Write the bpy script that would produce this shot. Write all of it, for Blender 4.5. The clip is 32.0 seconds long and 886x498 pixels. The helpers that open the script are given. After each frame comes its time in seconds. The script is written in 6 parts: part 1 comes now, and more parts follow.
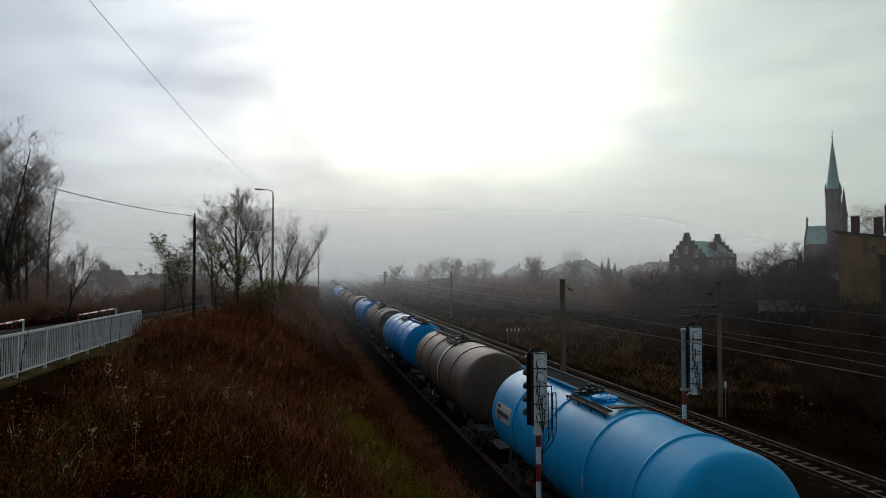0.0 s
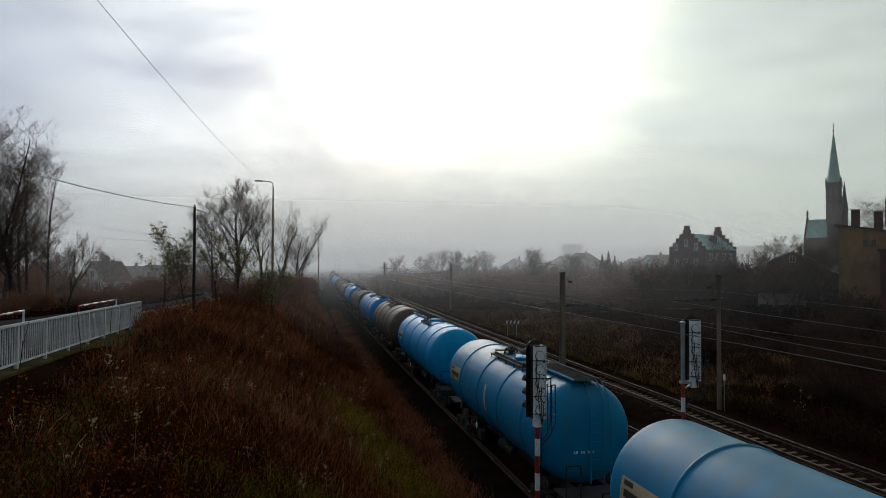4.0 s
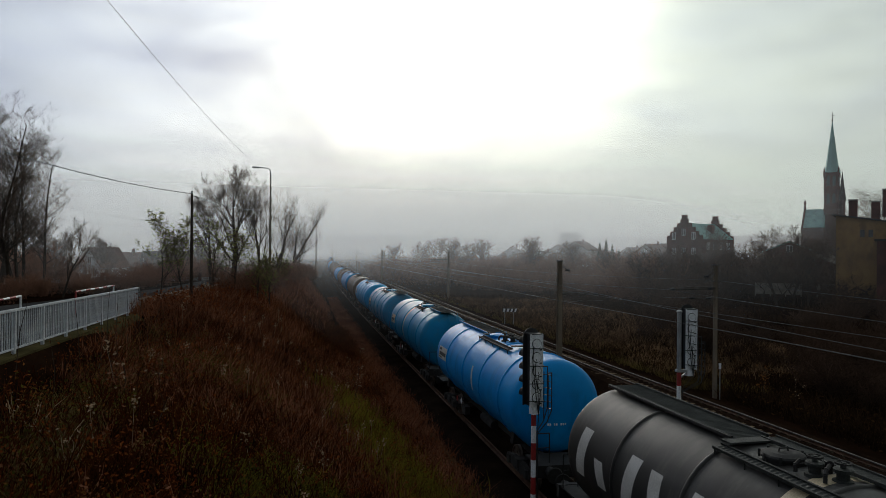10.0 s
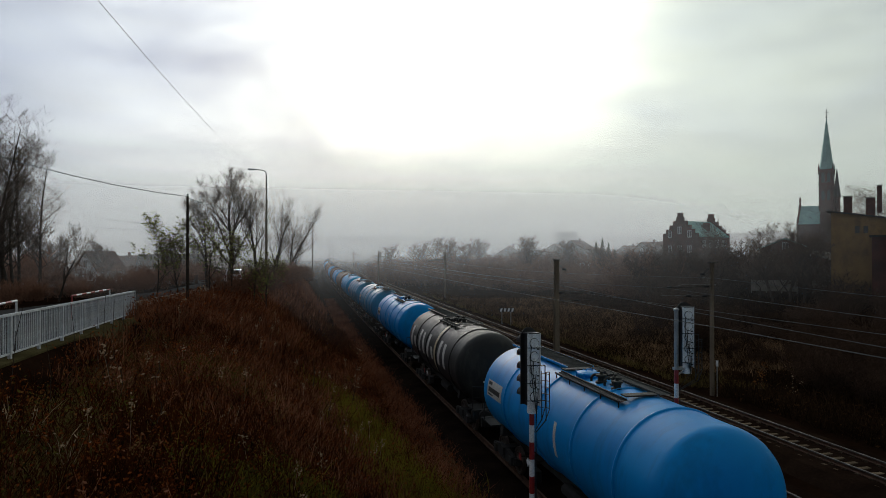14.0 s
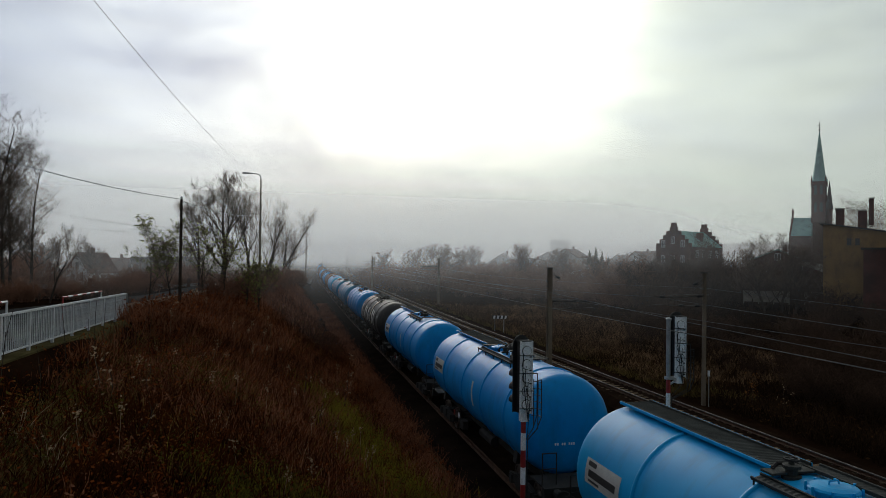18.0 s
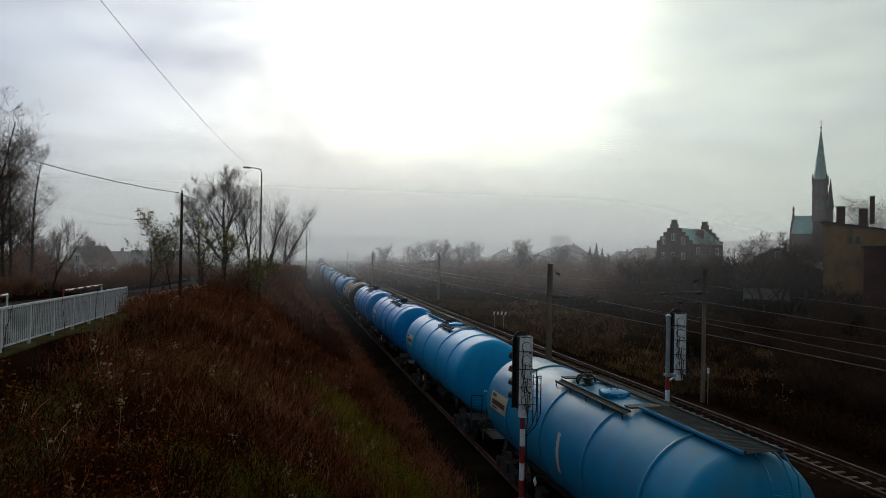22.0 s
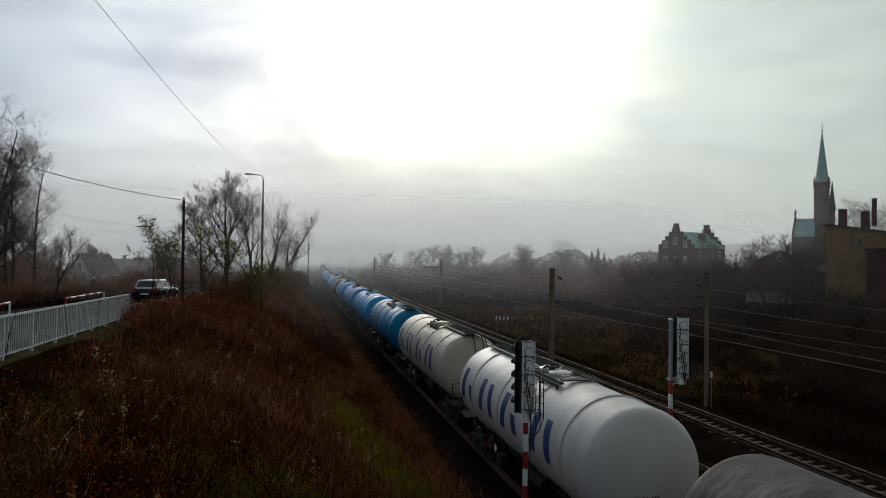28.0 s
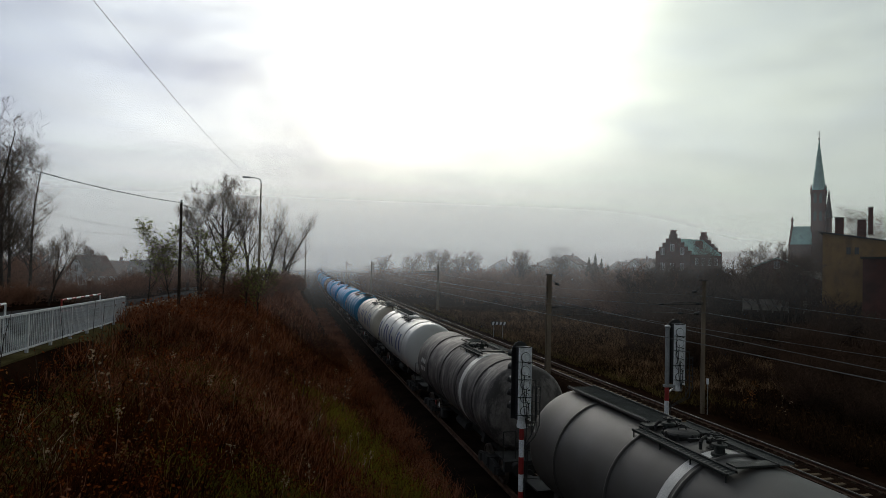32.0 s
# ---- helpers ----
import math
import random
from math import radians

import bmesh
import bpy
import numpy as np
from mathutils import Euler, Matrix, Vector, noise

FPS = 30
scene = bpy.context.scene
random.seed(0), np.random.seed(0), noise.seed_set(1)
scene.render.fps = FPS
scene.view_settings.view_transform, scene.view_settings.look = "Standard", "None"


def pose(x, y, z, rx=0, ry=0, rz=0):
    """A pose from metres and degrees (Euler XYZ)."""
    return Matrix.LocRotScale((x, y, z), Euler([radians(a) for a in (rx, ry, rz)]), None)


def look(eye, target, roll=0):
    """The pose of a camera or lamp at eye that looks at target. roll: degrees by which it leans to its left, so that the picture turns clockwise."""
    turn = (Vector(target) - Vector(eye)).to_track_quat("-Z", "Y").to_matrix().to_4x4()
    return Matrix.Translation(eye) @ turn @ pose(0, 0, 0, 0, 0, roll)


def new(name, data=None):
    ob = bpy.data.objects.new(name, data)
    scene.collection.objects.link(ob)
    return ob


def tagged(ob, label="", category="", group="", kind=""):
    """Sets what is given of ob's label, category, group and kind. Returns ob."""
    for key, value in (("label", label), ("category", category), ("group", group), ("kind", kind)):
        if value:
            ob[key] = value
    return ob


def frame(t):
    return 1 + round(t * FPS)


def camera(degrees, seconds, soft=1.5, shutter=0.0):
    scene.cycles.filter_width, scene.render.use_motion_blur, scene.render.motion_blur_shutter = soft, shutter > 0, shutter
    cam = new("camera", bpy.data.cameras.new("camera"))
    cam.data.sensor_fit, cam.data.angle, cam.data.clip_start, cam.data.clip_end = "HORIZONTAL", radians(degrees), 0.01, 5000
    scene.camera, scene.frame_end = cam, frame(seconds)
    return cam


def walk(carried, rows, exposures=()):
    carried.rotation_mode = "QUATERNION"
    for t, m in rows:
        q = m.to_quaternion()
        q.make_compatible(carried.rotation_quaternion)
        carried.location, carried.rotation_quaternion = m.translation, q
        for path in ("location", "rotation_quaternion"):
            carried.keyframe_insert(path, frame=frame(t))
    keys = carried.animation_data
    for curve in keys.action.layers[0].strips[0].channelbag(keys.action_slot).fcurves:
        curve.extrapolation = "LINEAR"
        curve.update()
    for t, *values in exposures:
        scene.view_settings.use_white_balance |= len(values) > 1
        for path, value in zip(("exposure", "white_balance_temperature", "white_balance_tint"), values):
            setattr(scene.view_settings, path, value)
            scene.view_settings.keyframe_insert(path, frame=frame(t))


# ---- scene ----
# ---------------------------------------------------------------- camera
EYE_Z = 7.75
cam = camera(66, 32.0, soft=0.75)


def aim(tilt, turn, lean):
    return pose(0, 0, EYE_Z, 90 + tilt, 0, -turn) @ pose(0, 0, 0, 0, 0, -lean)


# seconds, tilt up, turn to the right of the line, lean
walk(cam, [(t, aim(a, b, c)) for t, a, b, c in [
    (0, 1.847, 12.266, 0.043), (0.5, 1.922, 12.280, 0.027), (1, 2.021, 12.281, 0.025), (1.5, 1.979, 12.263, -0.064), (2, 1.892, 12.226, -0.017), (2.5, 1.827, 12.274, -0.085),
    (3, 1.731, 12.268, -0.042), (3.5, 1.627, 12.282, -0.122), (5.5, -0.259, 12.200, -0.268), (6, -0.180, 12.245, -0.199), (6.5, -0.092, 12.400, -0.063), (7, 0.058, 12.388, -0.091),
    (7.5, -0.011, 12.362, -0.167), (8, -0.058, 12.454, -0.241), (8.5, -0.047, 12.514, -0.323), (9, 0.024, 12.395, -0.314), (9.5, 0.140, 12.402, -0.420), (10, 0.167, 12.462, -0.479),
    (10.5, 0.095, 12.395, -0.309), (11, 0.037, 12.355, -0.201), (11.5, -0.007, 12.394, -0.221), (12, -0.013, 12.407, -0.019), (12.5, 0.202, 12.517, 0.145), (13, 0.334, 12.592, 0.069),
    (13.5, 0.260, 12.838, 0.281), (14, 0.193, 12.757, 0.089), (14.5, 0.146, 12.873, 0.152), (16.5, 0.218, 13.082, -0.234), (17, 0.442, 13.078, -0.302), (17.5, 0.608, 13.070, -0.589),
    (18, 0.742, 13.264, -0.707), (18.5, 0.736, 13.440, -0.655), (19, 0.626, 13.539, -0.563), (19.5, 0.490, 13.403, -0.699), (20, 0.373, 13.331, -0.855), (20.5, 0.244, 13.256, -1.010),
    (21, 0.299, 13.247, -1.039), (21.5, 0.340, 13.206, -1.116), (22, 0.376, 13.241, -1.052), (22.5, 0.459, 13.195, -0.987), (23, 0.593, 13.127, -0.957), (23.5, 0.616, 12.979, -0.767),
    (24, 0.662, 12.855, -0.603), (24.5, 0.738, 12.660, -0.601), (25, 0.817, 12.774, -0.597), (25.5, 0.871, 12.751, -0.685), (27.5, 0.720, 13.042, -0.663), (28, 0.813, 13.088, -0.694),
    (28.5, 0.911, 13.093, -0.796), (29, 0.820, 13.142, -1.053), (29.5, 0.858, 13.094, -1.104), (30, 1.059, 13.054, -1.101), (30.5, 1.182, 13.013, -1.042), (31, 1.161, 13.014, -1.042),
    (31.5, 1.249, 13.065, -0.849), (32, 1.216, 13.299, -1.170),
]])

# ---------------------------------------------------------------- light
SUN_AZ, SUN_EL = 6.0, 17.0          # degrees to the right of +y, degrees up


def sky_world():
    w = bpy.data.worlds.new("overcast_sky")
    scene.world = w
    w.use_nodes = True
    nt = w.node_tree
    nt.nodes.clear()
    N, L = nt.nodes.new, nt.links.new
    out, bg = N("ShaderNodeOutputWorld"), N("ShaderNodeBackground")
    sky = N("ShaderNodeTexSky")
    sky.sky_type, sky.sun_disc = "NISHITA", False
    sky.sun_elevation, sky.sun_rotation = radians(SUN_EL), radians(SUN_AZ)
    sky.air_density, sky.dust_density = 1.5, 4.0
    tc = N("ShaderNodeTexCoord")
    nrm = N("ShaderNodeVectorMath")
    nrm.operation = "NORMALIZE"
    L(tc.outputs["Generated"], nrm.inputs[0])
    sep = N("ShaderNodeSeparateXYZ")
    L(nrm.outputs[0], sep.inputs[0])
    # cloud sheet: flatten the dome towards the horizon
    mp = N("ShaderNodeMapping")
    mp.inputs["Scale"].default_value = (1.6, 1.6, 4.2)
    mp.inputs["Location"].default_value = (0.35, 0.2, 0.75)
    L(nrm.outputs[0], mp.inputs[0])
    n1 = N("ShaderNodeTexNoise")
    n1.inputs["Scale"].default_value, n1.inputs["Detail"].default_value, n1.inputs["Roughness"].default_value = 1.5, 6, 0.55
    n1.inputs["Distortion"].default_value = 0.4
    L(mp.outputs[0], n1.inputs["Vector"])
    r1 = N("ShaderNodeMapRange")
    r1.inputs[1].default_value, r1.inputs[2].default_value = 0.30, 0.68
    L(n1.outputs[0], r1.inputs[0])
    # glow of the hidden sun through the clouds
    sd = Vector((math.sin(radians(SUN_AZ)) * math.cos(radians(SUN_EL)), math.cos(radians(SUN_AZ)) * math.cos(radians(SUN_EL)), math.sin(radians(SUN_EL))))
    dot = N("ShaderNodeVectorMath")
    dot.operation = "DOT_PRODUCT"
    dot.inputs[1].default_value = sd
    L(nrm.outputs[0], dot.inputs[0])
    r2 = N("ShaderNodeMapRange")
    r2.interpolation_type = "SMOOTHERSTEP"
    r2.inputs[1].default_value, r2.inputs[2].default_value = 0.875, 1.0
    L(dot.outputs["Value"], r2.inputs[0])
    # brightness: dull away from the sun, bright round it, mottled by thick and thin cloud
    lob = N("ShaderNodeMapRange")
    lob.inputs[1].default_value, lob.inputs[2].default_value = -1.0, 1.0
    L(dot.outputs["Value"], lob.inputs[0])
    pw = N("ShaderNodeMath")
    pw.operation = "POWER"
    pw.inputs[1].default_value = 5.0
    L(lob.outputs[0], pw.inputs[0])
    amp = N("ShaderNodeMapRange")
    amp.inputs[3].default_value, amp.inputs[4].default_value = 0.225, 0.88
    L(pw.outputs[0], amp.inputs[0])
    ramp = N("ShaderNodeMix")
    ramp.data_type = "RGBA"
    ramp.inputs[6].default_value = (0.70, 0.77, 0.90, 1)
    ramp.inputs[7].default_value = (1.05, 1.12, 1.08, 1)
    L(r1.outputs[0], ramp.inputs[0])
    # long thin streaks in the cloud
    mp2 = N("ShaderNodeMapping")
    mp2.inputs["Scale"].default_value = (2.0, 2.0, 11.0)
    mp2.inputs["Rotation"].default_value = (0, 0.12, 0)
    L(nrm.outputs[0], mp2.inputs[0])
    n2 = N("ShaderNodeTexNoise")
    n2.inputs["Scale"].default_value, n2.inputs["Detail"].default_value, n2.inputs["Distortion"].default_value = 2.2, 5, 0.6
    L(mp2.outputs[0], n2.inputs["Vector"])
    r5 = N("ShaderNodeMapRange")
    r5.inputs[1].default_value, r5.inputs[2].default_value, r5.inputs[3].default_value, r5.inputs[4].default_value = 0.33, 0.67, 0.91, 1.06
    L(n2.outputs[0], r5.inputs[0])
    sky0 = N("ShaderNodeVectorMath")
    sky0.operation = "SCALE"
    L(ramp.outputs[2], sky0.inputs[0])
    L(r5.outputs[0], sky0.inputs["Scale"])
    sky1 = N("ShaderNodeVectorMath")
    sky1.operation = "SCALE"
    L(sky0.outputs[0], sky1.inputs[0])
    L(amp.outputs[0], sky1.inputs["Scale"])
    gcl = N("ShaderNodeMath")
    gcl.operation = "MULTIPLY"
    L(r2.outputs[0], gcl.inputs[0])
    L(r1.outputs[0], gcl.inputs[1])
    glow = N("ShaderNodeMix")
    glow.data_type, glow.blend_type = "RGBA", "ADD"
    glow.inputs[7].default_value = (0.90, 0.86, 0.72, 1)
    L(gcl.outputs[0], glow.inputs[0])
    L(sky1.outputs[0], glow.inputs[6])
    # haze towards the horizon
    hz = N("ShaderNodeMapRange")
    hz.interpolation_type = "SMOOTHSTEP"
    hz.inputs[1].default_value, hz.inputs[2].default_value = 0.0, 0.20
    hz.inputs[3].default_value, hz.inputs[4].default_value = 1.0, 0.0
    L(sep.outputs[2], hz.inputs[0])
    hm = N("ShaderNodeMix")
    hm.data_type = "RGBA"
    hm.inputs[7].default_value = (0.46, 0.49, 0.50, 1)
    hb = N("ShaderNodeVectorMath")
    hb.operation = "SCALE"
    hb.inputs[0].default_value = (0.71, 0.79, 0.775)
    L(amp.outputs[0], hb.inputs["Scale"])
    L(hb.outputs[0], hm.inputs[7])
    L(hz.outputs[0], hm.inputs[0])
    L(glow.outputs[2], hm.inputs[6])
    # a little of the clear sky above the clouds
    # cooler on the one hand, warmer where the cloud is thin
    hx = N("ShaderNodeMapRange")
    hx.inputs[1].default_value, hx.inputs[2].default_value = -0.35, 0.6
    L(sep.outputs[0], hx.inputs[0])
    ht = N("ShaderNodeMix")
    ht.data_type = "RGBA"
    ht.inputs[6].default_value, ht.inputs[7].default_value = (0.79, 0.835, 0.945, 1), (1.05, 1.085, 0.99, 1)
    L(hx.outputs[0], ht.inputs[0])
    hq = N("ShaderNodeMix")
    hq.data_type, hq.blend_type = "RGBA", "MULTIPLY"
    hq.inputs[0].default_value = 1.0
    L(hm.outputs[2], hq.inputs[6])
    L(ht.outputs[2], hq.inputs[7])
    sc = N("ShaderNodeMix")
    sc.data_type, sc.blend_type = "RGBA", "ADD"
    sc.inputs[0].default_value = 0.004
    L(hq.outputs[2], sc.inputs[6])
    L(sky.outputs[0], sc.inputs[7])
    L(sc.outputs[2], bg.inputs[0])
    bg.inputs[1].default_value = 1.0
    L(bg.outputs[0], out.inputs[0])


sky_world()
sun = new("sun", bpy.data.lights.new("sun", "SUN"))
sun.data.energy, sun.data.angle, sun.data.color = 0.8, radians(25), (1.0, 0.95, 0.87)
sun.matrix_world = look((60 * math.sin(radians(SUN_AZ)), 60 * math.cos(radians(SUN_AZ)), 60 * math.tan(radians(SUN_EL))), (0, 0, 0))
scene.view_settings.exposure = 0.0

# ---------------------------------------------------------------- materials


def material(name, col, col2=None, rough=0.7, metal=0.0, fine=40.0, coarse=2.0, bump=0.15, streak=0.0, island=0.0, rand=0.0, spec=0.5, stain=None, stain_amt=0.0, leafy=0.0, grain=0.2, stain_from=0.5, crown=None, crown_amt=0.0):
    """Base colour varied at two scales, with bump and roughness variation."""
    m = bpy.data.materials.new(name)
    m.use_nodes = True
    nt = m.node_tree
    N, L = nt.nodes.new, nt.links.new
    b = nt.nodes["Principled BSDF"]
    if rough >= 0.79 and metal == 0:
        spec = 0.0           # dull plants, soil and stone
    b.inputs["Metallic"].default_value = metal
    b.inputs["Specular IOR Level"].default_value = spec
    tc = N("ShaderNodeTexCoord")
    col2 = col2 or tuple(c * 0.6 for c in col)
    nf, nc = N("ShaderNodeTexNoise"), N("ShaderNodeTexNoise")
    for n, s, d in ((nf, fine, 3), (nc, coarse, 5)):
        n.inputs["Scale"].default_value, n.inputs["Detail"].default_value = s, d
    if streak:
        mp = N("ShaderNodeMapping")
        mp.inputs["Scale"].default_value = (1, 1, streak)
        L(tc.outputs["Object"], mp.inputs[0])
        L(mp.outputs[0], nc.inputs["Vector"])
    else:
        L(tc.outputs["Object"], nc.inputs["Vector"])
    L(tc.outputs["Object"], nf.inputs["Vector"])
    r = N("ShaderNodeMapRange")
    r.inputs[1].default_value, r.inputs[2].default_value = 0.35, 0.68
    L(nc.outputs[0], r.inputs[0])
    mx = N("ShaderNodeMix")
    mx.data_type = "RGBA"
    mx.inputs[6].default_value, mx.inputs[7].default_value = (*col, 1), (*col2, 1)
    L(r.outputs[0], mx.inputs[0])
    last = mx.outputs[2]
    if stain:
        ns = N("ShaderNodeTexNoise")
        ns.inputs["Scale"].default_value, ns.inputs["Detail"].default_value = coarse * 1.6, 8
        ns.inputs["Roughness"].default_value = 0.7
        mp2 = N("ShaderNodeMapping")
        mp2.inputs["Location"].default_value = (7.3, 1.9, 4.4)
        mp2.inputs["Scale"].default_value = (0.9, 2.2, 0.5)
        L(tc.outputs["Object"], mp2.inputs[0])
        L(mp2.outputs[0], ns.inputs["Vector"])
        rs = N("ShaderNodeMapRange")
        rs.inputs[1].default_value, rs.inputs[2].default_value, rs.inputs[4].default_value = stain_from, stain_from + 0.16, stain_amt
        L(ns.outputs[0], rs.inputs[0])
        m4 = N("ShaderNodeMix")
        m4.data_type = "RGBA"
        m4.inputs[7].default_value = (*stain, 1)
        L(rs.outputs[0], m4.inputs[0])
        L(last, m4.inputs[6])
        last = m4.outputs[2]
    if crown:
        # dirt trodden and spilt along the top of a tank, running down in uneven tongues; painted sky light on dark grey
        nd, mp3 = N("ShaderNodeTexNoise"), N("ShaderNodeMapping")
        nd.inputs["Scale"].default_value, nd.inputs["Detail"].default_value = 1.6, 6
        mp3.inputs["Scale"].default_value = (0.5, 1.4, 0.35)
        L(tc.outputs["Object"], mp3.inputs[0])
        L(mp3.outputs[0], nd.inputs["Vector"])
        sz = N("ShaderNodeSeparateXYZ")
        L(tc.outputs["Object"], sz.inputs[0])
        ad = N("ShaderNodeMath")
        ad.operation = "MULTIPLY_ADD"
        ad.inputs[1].default_value = 1.5
        L(nd.outputs[0], ad.inputs[0])
        L(sz.outputs[2], ad.inputs[2])
        rc = N("ShaderNodeMapRange")
        rc.interpolation_type = "SMOOTHSTEP"
        rc.inputs[1].default_value, rc.inputs[2].default_value, rc.inputs[4].default_value = 4.35, 5.0, crown_amt
        L(ad.outputs[0], rc.inputs[0])
        m6 = N("ShaderNodeMix")
        m6.data_type = "RGBA"
        m6.inputs[7].default_value = (*crown, 1)
        L(rc.outputs[0], m6.inputs[0])
        L(last, m6.inputs[6])
        last = m6.outputs[2]
    # fine grain
    r3 = N("ShaderNodeMapRange")
    r3.inputs[1].default_value, r3.inputs[2].default_value, r3.inputs[3].default_value, r3.inputs[4].default_value = 0.3, 0.7, 1 - grain, 1 + grain
    L(nf.outputs[0], r3.inputs[0])
    m3 = N("ShaderNodeVectorMath")
    m3.operation = "SCALE"
    L(last, m3.inputs[0])
    L(r3.outputs[0], m3.inputs["Scale"])
    last = m3.outputs[0]
    if island or rand:
        if island:
            g = N("ShaderNodeNewGeometry").outputs["Random Per Island"]
        else:
            g = N("ShaderNodeObjectInfo").outputs["Random"]
        a = max(island, rand)
        r4 = N("ShaderNodeMapRange")
        r4.inputs[3].default_value, r4.inputs[4].default_value = 1 - a, 1 + a
        L(g, r4.inputs[0])
        m5 = N("ShaderNodeVectorMath")
        m5.operation = "SCALE"
        L(last, m5.inputs[0])
        L(r4.outputs[0], m5.inputs["Scale"])
        last = m5.outputs[0]
    L(last, b.inputs["Base Color"])
    rr = N("ShaderNodeMapRange")
    rr.inputs[3].default_value, rr.inputs[4].default_value = max(0.03, rough - 0.12), min(1, rough + 0.12)
    L(nc.outputs[0], rr.inputs[0])
    L(rr.outputs[0], b.inputs["Roughness"])
    if bump:
        bp = N("ShaderNodeBump")
        bp.inputs["Strength"].default_value, bp.inputs["Distance"].default_value = bump, 0.02
        L(nf.outputs[0], bp.inputs["Height"])
        L(bp.outputs[0], b.inputs["Normal"])
    if leafy:
        tl, mix = N("ShaderNodeBsdfTranslucent"), N("ShaderNodeMixShader")
        mix.inputs[0].default_value = leafy
        L(last, tl.inputs[0])
        L(b.outputs[0], mix.inputs[1])
        L(tl.outputs[0], mix.inputs[2])
        L(mix.outputs[0], nt.nodes["Material Output"].inputs[0])
    return m


def glass_material(name, tint, rough=0.05):
    m = bpy.data.materials.new(name)
    m.use_nodes = True
    b = m.node_tree.nodes["Principled BSDF"]
    b.inputs["Base Color"].default_value = (*tint, 1)
    b.inputs["Roughness"].default_value = rough
    b.inputs["Specular IOR Level"].default_value = 0.8
    return m


